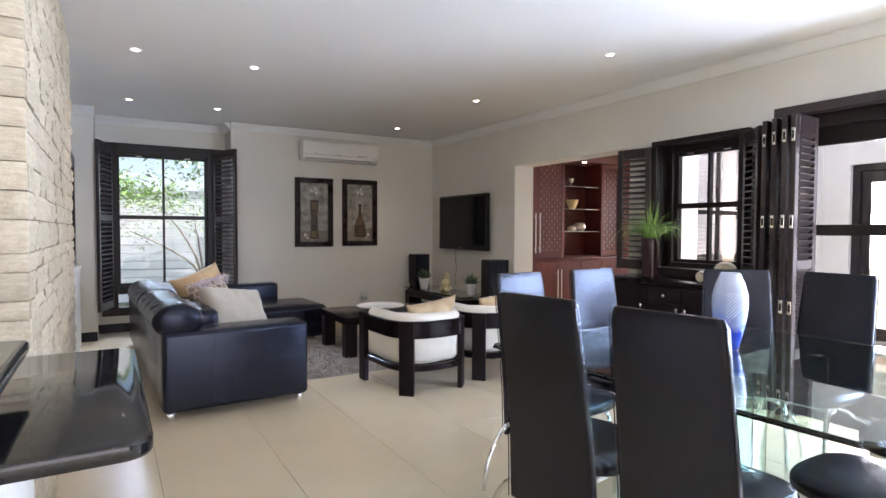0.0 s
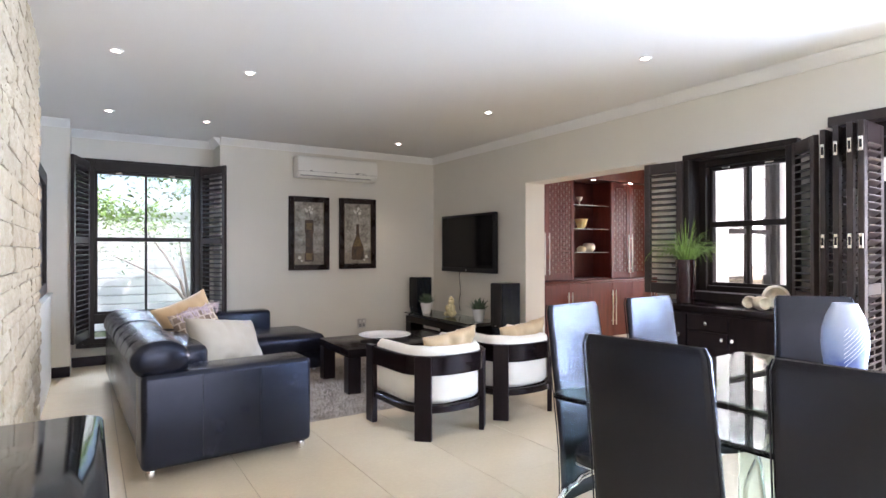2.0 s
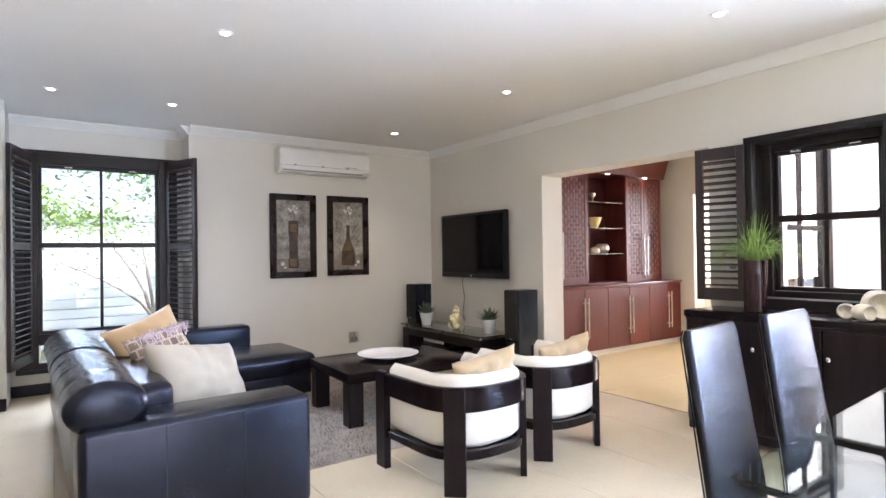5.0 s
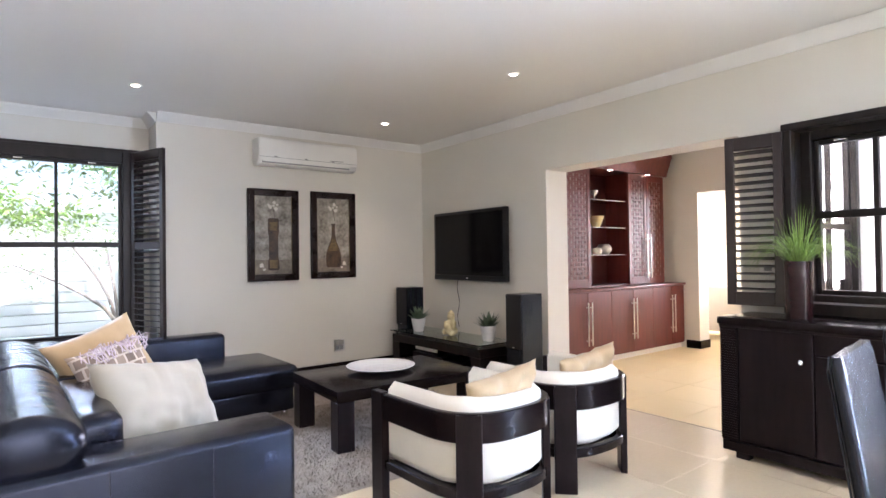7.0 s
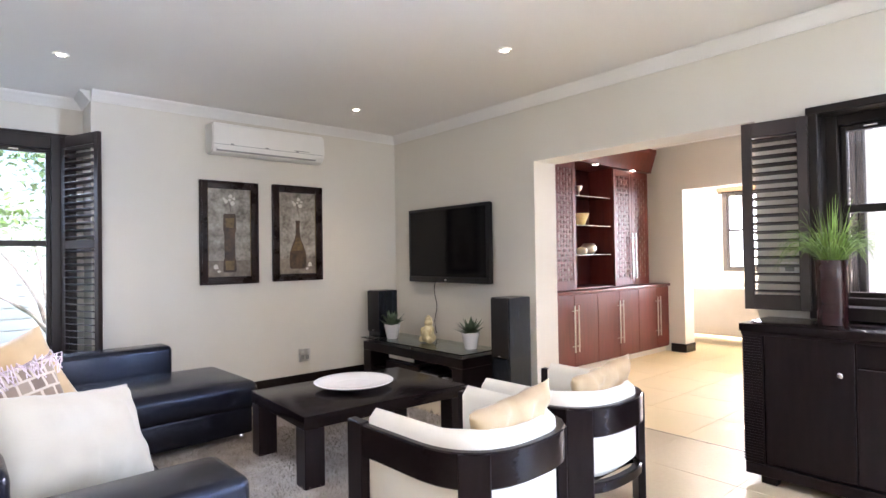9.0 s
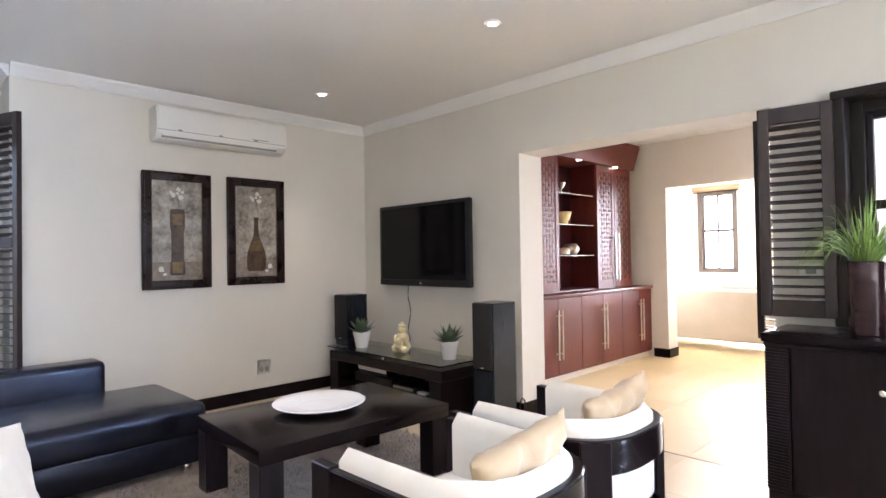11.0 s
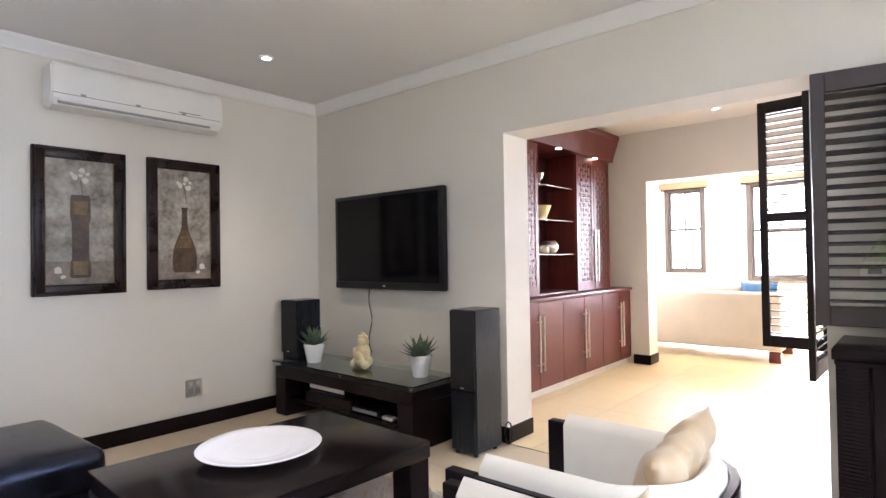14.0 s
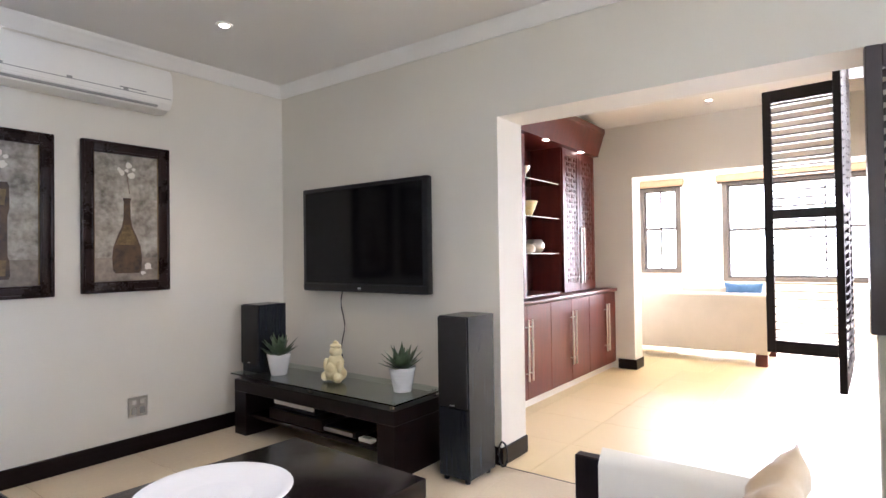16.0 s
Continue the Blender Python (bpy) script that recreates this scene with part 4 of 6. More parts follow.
simple("wall_socket", "steel double wall socket near the floor", "socket", M_STEEL, (4.58, AY, 0.235),
       [("plate", M_STEEL, [(4.518, AY - 0.010, 0.239, 4.645, AY - 0.001, 0.369, 0.003, 1)]), ("outlet", M_GREYP, [(4.538, AY - 0.013, 0.257, 4.573, AY - 0.010, 0.302, 0.003, 1), (4.59, AY - 0.013, 0.257, 4.625, AY - 0.010, 0.302, 0.003, 1)]),
        ("switch", M_PLASTIC, [(4.543, AY - 0.014, 0.322, 4.568, AY - 0.010, 0.349, 0.002, 1), (4.595, AY - 0.014, 0.322, 4.62, AY - 0.010, 0.349, 0.002, 1)])])

# paintings
M_CANVAS = mat("grey_painted_canvas", (0.105, 0.09, 0.072), 0.6, second=(0.46, 0.43, 0.37), scale=9, fine=34, bump=0.5, dist=0.006)
M_CANVAS2 = mat("brown_painted_canvas", (0.10, 0.08, 0.065), 0.7, second=(0.30, 0.26, 0.21), scale=8, fine=30, bump=0.5, dist=0.006)
M_BOTTLE = mat("umber_bottle_paint", (0.022, 0.012, 0.009), 0.45, second=(0.10, 0.055, 0.025), scale=10, fine=40, bump=0.3, dist=0.004)
M_OCHRE = mat("ochre_paint", (0.06, 0.035, 0.012), 0.5, second=(0.21, 0.14, 0.05), scale=18, fine=50, bump=0.3, dist=0.004)
M_PETAL = mat("white_petal_paint", (0.60, 0.57, 0.50), 0.6, second=(0.66, 0.63, 0.57), scale=22, fine=60, bump=0.4, dist=0.004)
M_GILT = mat("dark_picture_frame", (0.016, 0.008, 0.007), 0.28, vary=0.3, scale=8, fine=80, bump=0.05, dist=0.003, spec=0.25)


def turned_flat(bm, prof, cx, z0, y):
    """A flat symmetrical outline of (half width, height), 3 mm thick, on the plane y."""
    left = [(-w, z) for w, z in prof]
    pts = [(w, z) for w, z in prof] + left[::-1]
    vs = [bm.verts.new((cx + x, y, z0 + z)) for x, z in pts]
    f = bm.faces.new(vs)
    r = bmesh.ops.extrude_face_region(bm, geom=[f])
    bmesh.ops.translate(bm, verts=[v for v in r["geom"] if isinstance(v, bmesh.types.BMVert)], vec=(0, -0.002, 0))


def blob(bm, cx, cz, r, y, seed):
    rng = random.Random(seed)
    vs = [bm.verts.new((cx + r * rng.uniform(0.65, 1.2) * math.cos(a * math.pi / 5), y, cz + r * rng.uniform(0.65, 1.2) * math.sin(a * math.pi / 5))) for a in range(10)]
    f = bm.faces.new(vs)
    rr = bmesh.ops.extrude_face_region(bm, geom=[f])
    bmesh.ops.translate(bm, verts=[v for v in rr["geom"] if isinstance(v, bmesh.types.BMVert)], vec=(0, -0.003, 0))


def painting(x0, x1, z0, z1, bottle, label):
    p = placed("framed_painting", label, "painting", ((x0 + x1) / 2, AY, z0), "pair of still life paintings")
    fw = 0.072
    bm = bmesh.new()
    for a, b, c, d_ in ((x0, z0, x0 + fw, z1), (x1 - fw, z0, x1, z1), (x0 + fw, z0, x1 - fw, z0 + fw), (x0 + fw, z1 - fw, x1 - fw, z1)):
        box(bm, a, AY - 0.030, b, c, AY - 0.002, d_, 0.008, 2)
    part("picture_frame", bm, M_GILT, p, "broad dark moulded frame")
    bm = bmesh.new()
    for o, w_, dep, r_ in ((0.0, 0.020, 0.042, 0.007), (fw - 0.014, 0.013, 0.035, 0.004)):
        for a, b, c, d_ in ((x0 + o, z0 + o, x0 + o + w_, z1 - o), (x1 - o - w_, z0 + o, x1 - o, z1 - o), (x0 + o + w_, z0 + o, x1 - o - w_, z0 + o + w_), (x0 + o + w_, z1 - o - w_, x1 - o - w_, z1 - o)):
            box(bm, a, AY - dep, b, c, AY - 0.028, d_, r_, 2)
    part("moulding", bm, M_GILT, p, "raised outer and inner beads of the frame")
    part("slip", boxes((x0 + fw, AY - 0.022, z0 + fw, x0 + fw + 0.006, AY - 0.004, z1 - fw), (x1 - fw - 0.006, AY - 0.022, z0 + fw, x1 - fw, AY - 0.004, z1 - fw)), M_OCHRE, p)
    cx, w = (x0 + x1) / 2, (x1 - x0) / 2 - fw - 0.006
    hz = z0 + fw + 0.15
    part("canvas", boxes((cx - w, AY - 0.016, hz, cx + w, AY - 0.004, z1 - fw)), M_CANVAS, p, "mottled grey painted canvas")
    part("painted_table", boxes((cx - w, AY - 0.0162, z0 + fw, cx + w, AY - 0.004, hz)), M_CANVAS2, p)
    bm = bmesh.new()
    if bottle:
        turned_flat(bm, [(0.072, 0), (0.088, 0.02), (0.092, 0.10), (0.085, 0.17), (0.06, 0.24), (0.033, 0.30), (0.022, 0.36), (0.020, 0.47), (0.024, 0.475), (0.024, 0.49)], cx, z0 + fw + 0.05, AY - 0.0165)
    else:
        turned_flat(bm, [(0.055, 0), (0.062, 0.02), (0.058, 0.11), (0.050, 0.13), (0.050, 0.36), (0.060, 0.40), (0.058, 0.53), (0.05, 0.55)], cx, z0 + fw + 0.04, AY - 0.0165)
    part("painted_bottle", bm, M_BOTTLE, p, sharp=89)
    bm = bmesh.new()
    if bottle:
        turned_flat(bm, [(0.070, 0), (0.050, 0.05), (0.028, 0.10), (0.016, 0.13)], cx, z0 + fw + 0.235, AY - 0.0187)
    else:
        turned_flat(bm, [(0.040, 0), (0.044, 0.09)], cx, z0 + fw + 0.06, AY - 0.0187)
        part("painted_label", bm, M_OCHRE, p, sharp=89)
        bm = bmesh.new()
        turned_flat(bm, [(0.036, 0), (0.044, 0.09)], cx, z0 + fw + 0.46, AY - 0.0187)
    part("painted_label", bm, M_OCHRE, p, sharp=89)
    bm = bmesh.new()
    top = z1 - fw - 0.10
    for i, (dx, dz, r) in enumerate(((0.0, 0.0, 0.013), (-0.032, -0.015, 0.019), (0.028, -0.032, 0.022), (0.01, 0.034, 0.02), (-0.05, 0.004, 0.014), (0.042, 0.01, 0.013))):
        blob(bm, cx + dx, top + dz, r, AY - 0.0165 - 0.0006 * i, i + 3 * bottle)
        part("painted_petal", bm, M_PETAL, p, sharp=89)
        bm = bmesh.new()
    sgn = 1 if bottle else -1
    blob(bm, cx + sgn * 0.13, z0 + fw + 0.09, 0.026, AY - 0.0165, 21)
    part("painted_petal", bm, M_PETAL, p, sharp=89)
    bm = bmesh.new()
    blob(bm, cx + sgn * 0.10, z0 + fw + 0.05, 0.014, AY - 0.0171, 22)
    part("painted_petal", bm, M_PETAL, p, sharp=89)
    bm = bmesh.new()
    tube(bm, [(cx + 0.004 * i, AY - 0.0175, top - 0.03 - 0.03 * i) for i in range(5)], 0.002, 5)
    part("painted_stem", bm, M_BOTTLE, p)
    return p


painting(3.553, 4.10, 1.06, 2.026, False, "dark-framed still life of a tall square bottle with white flower")
painting(4.243, 4.787, 1.067, 2.032, True, "dark-framed still life of a round bottle with white flower")


# ---- dining area ----
def back_profile():
    """(depth, height) of the chair back's middle line; the chair faces +y."""
    return [(-0.205, 0.245), (-0.209, 0.36), (-0.214, 0.44), (-0.224, 0.52), (-0.249, 0.68), (-0.276, 0.85), (-0.298, 0.99), (-0.301, 1.015)]


def dining_chair(m):
    c = thing("dining_chair", "high-backed black leather dining chair on chrome legs", "chair", m, "chairs round the glass table")
    bm = bmesh.new()
    pts = back_profile()
    rows = []
    for i, (y, z) in enumerate(pts):
        w = 0.198 - 0.022 * (z - 0.245) / 0.77
        if i == len(pts) - 1:
            w -= 0.010
        t = 0.0135 if 0 < i < len(pts) - 1 else 0.009
        e = 0.007
        g = e + 0.014
        rows.append([bm.verts.new(q) for q in ((-w + e, y - t, z), (-w + g, y - t - 0.0008, z), (w - g, y - t - 0.0008, z), (w - e, y - t, z), (w, y - t + e, z), (w, y + t - e, z), (w - e, y + t, z), (w - g, y + t + 0.0008, z), (-w + g, y + t + 0.0008, z), (-w + e, y + t, z), (-w, y + t - e, z), (-w, y - t + e, z))])
    for a, b in zip(rows, rows[1:]):
        for k in range(12):
            bm.faces.new((a[k], a[(k + 1) % 12], b[(k + 1) % 12], b[k]))
    bm.faces.new(rows[0][::-1])
    bm.faces.new(rows[-1])
    part("backrest", bm, M_LEATHER_C, c, sharp=50)
    bm = bmesh.new()
    for sx in (-1, 1):
        tube(bm, [(sx * (0.199 - 0.022 * (z - 0.245) / 0.77), y - 0.0145, z) for y, z in pts[:-1]] + [(sx * 0.168, pts[-1][0] - 0.010, pts[-1][1])], 0.0025, 6)
    part("piping", bm, M_LEATHER_C, c)
    # seat
    bm = bmesh.new()
    n = 36
    rings = []
    for sc, z in ((0.90, 0.415), (0.985, 0.420), (1.0, 0.435), (0.995, 0.452), (0.95, 0.468), (0.80, 0.478), (0.45, 0.482)):
        ring = []
        for i in range(n):
            a = 2 * math.pi * i / n
            cx_, sy_ = math.cos(a), math.sin(a)
            ring.append(bm.verts.new((0.215 * sc * math.copysign(abs(cx_) ** 0.55, cx_), 0.025 + 0.212 * sc * math.copysign(abs(sy_) ** (0.75 if sy_ > 0 else 0.4), sy_), z)))
        rings.append(ring)
    for a, b in zip(rings, rings[1:]):
        for i in range(n):
            bm.faces.new((a[i], a[(i + 1) % n], b[(i + 1) % n], b[i]))
    bm.faces.new(rings[0][::-1])
    bm.faces.new(rings[-1])
    part("seat", bm, M_LEATHER_C, c, "padded black leather seat", sharp=60)
    bm = bmesh.new()
    box(bm, -0.17, -0.16, 0.396, 0.17, 0.17, 0.4145, 0.004, 1)
    part("seat_frame", bm, M_STEEL, c)
    for sx in (-1, 1):
        bm = bmesh.new()
        arc = [(sx * 0.05, -0.12, 0.365), (sx * 0.12, -0.165, 0.335)]
        arc += [(sx * (0.14 + 0.20 * math.sin(math.pi / 2 * i / 9)), -0.18 - 0.02 * i / 9, 0.011 + 0.30 * math.cos(math.pi / 2 * i / 9)) for i in range(0, 10)]
        tube(bm, arc, 0.0115, 10)
        part("back_leg", bm, M_CHROME, c, "curved chrome back leg")
        bm = bmesh.new()
        tube(bm, [(sx * 0.155, 0.08, 0.388), (sx * 0.162, 0.155, 0.370), (sx * 0.166, 0.178, 0.30), (sx * 0.172, 0.19, 0.15), (sx * 0.176, 0.198, 0.0)], 0.0115, 10)
        part("front_leg", bm, M_CHROME, c, "chrome front leg")
    for piece in c.children:
        piece.data.transform(Matrix.Diagonal((1, 1, 1.055, 1)))
    return c


first = dining_chair(pose(3.28, 3.845, 0, 0, 0, 187))
for x, y, a in ((3.83, 3.88, 180), (2.925, 3.335, -81), (2.985, 2.84, -83), (4.46, 3.265, 90), (4.335, 3.535, 130), (3.46, 2.56, 0), (4.06, 2.60, 0)):
    copy_thing(first, pose(x, y, 0, 0, 0, a))

TX0, TX1, TY0, TY1, TZ = 2.92, 4.42, 2.44, 3.96, 0.765
tab = placed("dining_table", "square clear glass dining table on a glass pedestal", "dining table", ((TX0 + TX1) / 2, (TY0 + TY1) / 2, 0))
bm = bmesh.new()
box(bm, TX0, TY0, TZ - 0.015, TX1, TY1, TZ)
bmesh.ops.bevel(bm, geom=[e for e in bm.edges if abs(e.verts[0].co.z - e.verts[1].co.z) > 0.01], offset=0.03, segments=5, affect="EDGES")
bmesh.ops.bevel(bm, geom=[e for e in bm.edges if e.verts[0].co.z > TZ - 0.001 and e.verts[1].co.z > TZ - 0.001], offset=0.010, segments=1, affect="EDGES")
part("tabletop", bm, M_GREEN, tab, "thick clear glass with greenish edge", sharp=20)
cx, cy = (TX0 + TX1) / 2, (TY0 + TY1) / 2
for dx, dy, w, h in ((-0.32, 0, 0.012, 0.50), (0.32, 0, 0.012, 0.50)):
    part("pedestal_panel", boxes((cx + dx - w / 2, cy - h / 2, 0.03, cx + dx + w / 2, cy + h / 2, TZ - 0.022, 0.002, 1)), M_GREEN, tab, "upright glass pedestal panel")
part("pedestal_cross", boxes((cx - 0.31, cy - 0.006, 0.03, cx + 0.31, cy + 0.006, TZ - 0.022, 0.002, 1)), M_GREEN, tab)
part("base_plate", boxes((cx - 0.38, cy - 0.30, 0.0, cx + 0.38, cy + 0.30, 0.0295, 0.003, 1)), M_GREEN, tab)
for dx in (-0.32, 0.32):
    for dy in (-0.2, 0.2):
        bm = bmesh.new()
        lathe(bm, [(0.022, TZ - 0.0215), (0.026, TZ - 0.019), (0.026, TZ - 0.0155)], 20, pose(cx + dx, cy + dy, 0))
        part("disc", bm, M_CHROME, tab, "chrome fixing disc")

tab.matrix_world = pose(cx, cy, 0, 0, 0, 3.4)

# vase: frosted above, deep blue glass below, with cut lines
m_vase, nt, bs = nodes_of("blue_and_white_vase_glass")
tcn = nt.nodes.new("ShaderNodeTexCoord")
sepn = nt.nodes.new("ShaderNodeSeparateXYZ")
nzn = nt.nodes.new("ShaderNodeTexNoise")
nzn.inputs["Scale"].default_value = 16
addn = nt.nodes.new("ShaderNodeMath")
addn.operation = "MULTIPLY_ADD"
addn.inputs[1].default_value = 0.16
rampn = nt.nodes.new("ShaderNodeValToRGB")
el = rampn.color_ramp.elements
el[0].position, el[0].color = 0.15, (0.04, 0.10, 0.70, 1)
el[1].position, el[1].color = 0.24, (0.62, 0.74, 0.97, 1)
e3 = el.new(0.42)
e3.color = (0.86, 0.90, 0.98, 1)
nt.links.new(tcn.outputs["Object"], sepn.inputs[0])
nt.links.new(tcn.outputs["Object"], nzn.inputs["Vector"])
nt.links.new(nzn.outputs["Fac"], addn.inputs[0])
nt.links.new(sepn.outputs["Z"], addn.inputs[2])
nt.links.new(addn.outputs[0], rampn.inputs["Fac"])
nt.links.new(rampn.outputs["Color"], bs.inputs["Base Color"])
bs.inputs["Transmission Weight"].default_value = 0.55
bs.inputs["Roughness"].default_value = 0.22
bs.inputs["Subsurface Weight"].default_value = 0.0
bm = bmesh.new()
lathe(bm, [(0.036, 0.0), (0.042, 0.003), (0.050, 0.03), (0.066, 0.09), (0.078, 0.15), (0.083, 0.20), (0.080, 0.25), (0.066, 0.30), (0.046, 0.34), (0.043, 0.347), (0.039, 0.345), (0.043, 0.33), (0.060, 0.29), (0.072, 0.24), (0.075, 0.20),
           (0.070, 0.15), (0.058, 0.09), (0.042, 0.04), (0.004, 0.03)], 48)
vs = thing("vase", "oval blue and frosted white glass vase on the table", "vase", pose(3.75, 3.265, TZ + 0.0005) @ Matrix.Diagonal((0.92, 0.92, 1.0, 1.0)))
part("body", bm, m_vase, vs, sharp=60)
bm = bmesh.new()
for k in range(9):
    pts = []
    for i in range(12):
        t = i / 11
        z = 0.12 + 0.016 * k + 0.09 * t
        a = radians(200 + 60 * t)
        r = 0.0842 - 0.9 * (z - 0.20) ** 2 - (0.02 * max(0, z - 0.25) / 0.05)
        pts.append((r * math.cos(a), r * math.sin(a), z))
    tube(bm, pts, 0.0008, 4)
part("engraving", bm, M_CERAMIC, vs, "fine white cut lines")

# sideboard
sb = placed("sideboard", "long dark wenge sideboard under the window", "sideboard", (5.45, 4.8, 0))
SX0, SX1, SY0, SY1 = 5.20, 5.65, 4.12, 5.49
part("body", boxes((SX0 + 0.012, SY0 + 0.01, 0.10, SX1, SY1 + 0.002, 0.785, 0.003, 1)), M_WENGE, sb)
part("top", boxes((SX0 - 0.018, SY0 - 0.01, 0.79, SX1, SY1 + 0.012, 0.832, 0.004, 2)), M_WENGE_H, sb)
part("plinth", boxes((SX0 - 0.004, SY0 + 0.02, 0.04, SX1 - 0.01, SY1 - 0.005, 0.098, 0.003, 1)), M_WENGE, sb)
for y in (SY0 + 0.10, SY1 - 0.12):
    for x in (SX0 + 0.01, SX1 - 0.08):
        part("foot", boxes((x, y - 0.04, 0.0, x + 0.06, y + 0.04, 0.0395, 0.003, 1)), M_WENGE, sb)
for y0, y1, z0, z1, ky, kz in ((4.965, 5.375, 0.115, 0.775, 5.02, 0.618), (4.635, 4.955, 0.665, 0.775, 4.795, 0.715), (4.635, 4.955, 0.115, 0.655, 4.668, 0.615), (4.145, 4.625, 0.115, 0.775, 4.59, 0.617)):
    dr = part("door", boxes((SX0 - 0.006, y0, z0, SX0 + 0.0115, y1, z1, 0.003, 1)), M_WENGE, sb)
    bm = bmesh.new()
    lathe(bm, [(0.005, 0.0), (0.005, 0.014), (0.013, 0.018), (0.014, 0.023), (0.009, 0.028)], 16, pose(SX0 - 0.006, ky, kz, 0, -90, 0))
    kb = part("knob", bm, M_CHROME, dr, "small chrome knob")

ribs = [(SX0 - 0.004, 5.385, 0.10, SX0 + 0.0115, 5.487, 0.785, 0.002, 1)]
post = part("ribbed_post", boxes(*ribs), M_WENGE, sb, "finely ribbed corner post")
for i in range(46):
    part("rib", boxes((SX0 - 0.009, 5.389, 0.112 + 0.0145 * i, SX0 - 0.0041, 5.489, 0.1205 + 0.0145 * i)), M_WENGE, post)
part("cornice", boxes((SX0 - 0.012, SY0, 0.772, SX0 + 0.01, SY1 + 0.004, 0.7895, 0.004, 1)), M_WENGE, sb)

sb.matrix_world = Matrix.Translation((0.098, -0.015, 0)) @ Matrix.Diagonal((1, 1, 1.062, 1)) @ sb.matrix_world
SB_TOP = 0.832 * 1.062 + 0.0005

# grass plant in a tall dark pot
gp = thing("grass_plant", "spiky green grass plant in a tall dark brown pot", "potted plant", pose(5.49, 5.085, SB_TOP))
bm = bmesh.new()
lathe(bm, [(0.066, 0.0), (0.070, 0.003), (0.072, 0.10), (0.074, 0.25), (0.078, 0.348), (0.076, 0.352), (0.070, 0.350), (0.068, 0.325), (0.003, 0.325)], 36)
M_POT = mat("brown_metal_pot", (0.030, 0.011, 0.012), 0.22, vary=0.25, scale=6, fine=80, bump=0.02, dist=0.002, stretch=(1, 1, 6))
part("pot", bm, M_POT, gp, "glossy dark brown cylinder pot", sharp=40)
rng = random.Random(3)
verts, faces = [], []
for k in range(230):
    a = rng.uniform(0, 2 * math.pi)
    length = rng.uniform(0.28, 0.50)
    out = rng.uniform(0.05, 1.0) ** 0.8
    side = Vector((-math.sin(a), math.cos(a), 0))
    d0 = Vector((math.cos(a), math.sin(a), 0))
    base = Vector((0, 0, 0.325)) + d0 * rng.uniform(0, 0.045)
    n = 7
    i0 = len(verts)
    for i in range(n + 1):
        t = i / n
        droop = out * 0.95 * t * t * length
        p = base + d0 * (out * 0.80 * t * length) + Vector((0, 0, 1)) * (t * length * (0.95 - 0.25 * out) - droop * 0.85 * t)
        w = 0.0040 * (1 - t) ** 0.7 + 0.0004
        verts += [tuple(p - side * w), tuple(p + Vector((0, 0, 0.0012))), tuple(p + side * w)]
    for i in range(n):
        q = i0 + 3 * i
        faces += [(q, q + 1, q + 4, q + 3), (q + 1, q + 2, q + 5, q + 4)]
me = bpy.data.meshes.new("foliage")
me.from_pydata(verts, [], faces)
me.materials.append(M_LEAF)
bl = new("foliage", me)
bl.parent = gp
tagged(bl, "thin arching green blades", kind="stuff")

# shells on the sideboard
M_SHELL = mat("ivory_shell", (0.62, 0.53, 0.38), 0.45, second=(0.80, 0.75, 0.63), scale=14, fine=70, bump=0.25, dist=0.004)


def shell(m, r, label, seed):
    bm = bmesh.new()
    n, seg = 40, 30
    rings = []
    for i in range(n + 1):
        t = i / n
        x = r * 1.35 * (2 * t - 1)
        prof = math.sqrt(max(0.0, 1 - (2 * t - 1) ** 2)) ** 0.85
        if t > 0.86:
            prof *= 1.0
        rr = r * max(prof, 0.02)
        ring = [bm.verts.new((x, rr * 0.95 * math.cos(2 * math.pi * j / seg), r * 0.93 + rr * 0.93 * math.sin(2 * math.pi * j / seg))) for j in range(seg)]
        rings.append(ring)
    for a, b in zip(rings, rings[1:]):
        for j in range(seg):
            bm.faces.new((a[j], a[(j + 1) % seg], b[(j + 1) % seg], b[j]))
    bm.faces.new(rings[0][::-1])
    bm.faces.new(rings[-1])
    for v in bm.verts:
        hole = (v.co - Vector((-r * 1.15, 0, r * 0.98))).length / (r * 0.80)
        if hole < 1:
            v.co += Vector((1, 0, 0)) * r * 1.5 * (1 - hole ** 2)
        if v.co.z > 0.01:
            v.co += v.normal * 0 + Vector((1, 1, 1)) * 0.05 * r * noise.noise(v.co * (3 / r) * 0.5 + Vector((seed, 0, 0)))
        v.co.z = max(v.co.z, 0.0)
    ob = new("shell", mesh_of("shell", bm, M_SHELL, True, 70))
    ob.matrix_world = m
    return tagged(ob, label, "shell", "shells on the sideboard")


shell(pose(5.53, 4.40, SB_TOP, 0, 0, 28), 0.094, "large hollow ivory sea shell on the sideboard", 1)
shell(pose(5.44, 4.535, SB_TOP, 0, 0, 15), 0.052, "small hollow ivory sea shell on the sideboard", 4)
shell(pose(5.40, 4.435, SB_TOP, 0, 0, 60), 0.054, "small hollow ivory sea shell on the sideboard", 8)
simple("light_switch", "white light switch behind the shutter", "switch", M_PLASTIC, (WX, 5.36, 1.15), [("plate", M_PLASTIC, [(WX - 0.010, 5.31, 1.15, WX - 0.001, 5.42, 1.22, 0.003, 1)]), ("rocker", M_GREYP, [(WX - 0.014, 5.34, 1.165, WX - 0.010, 5.39, 1.205, 0.002, 1)])])

# ---- bar counter and stone pier ----
bar = placed("bar_counter", "polished black granite bar counter on two levels", "counter", (0.2, 3.5, 0))


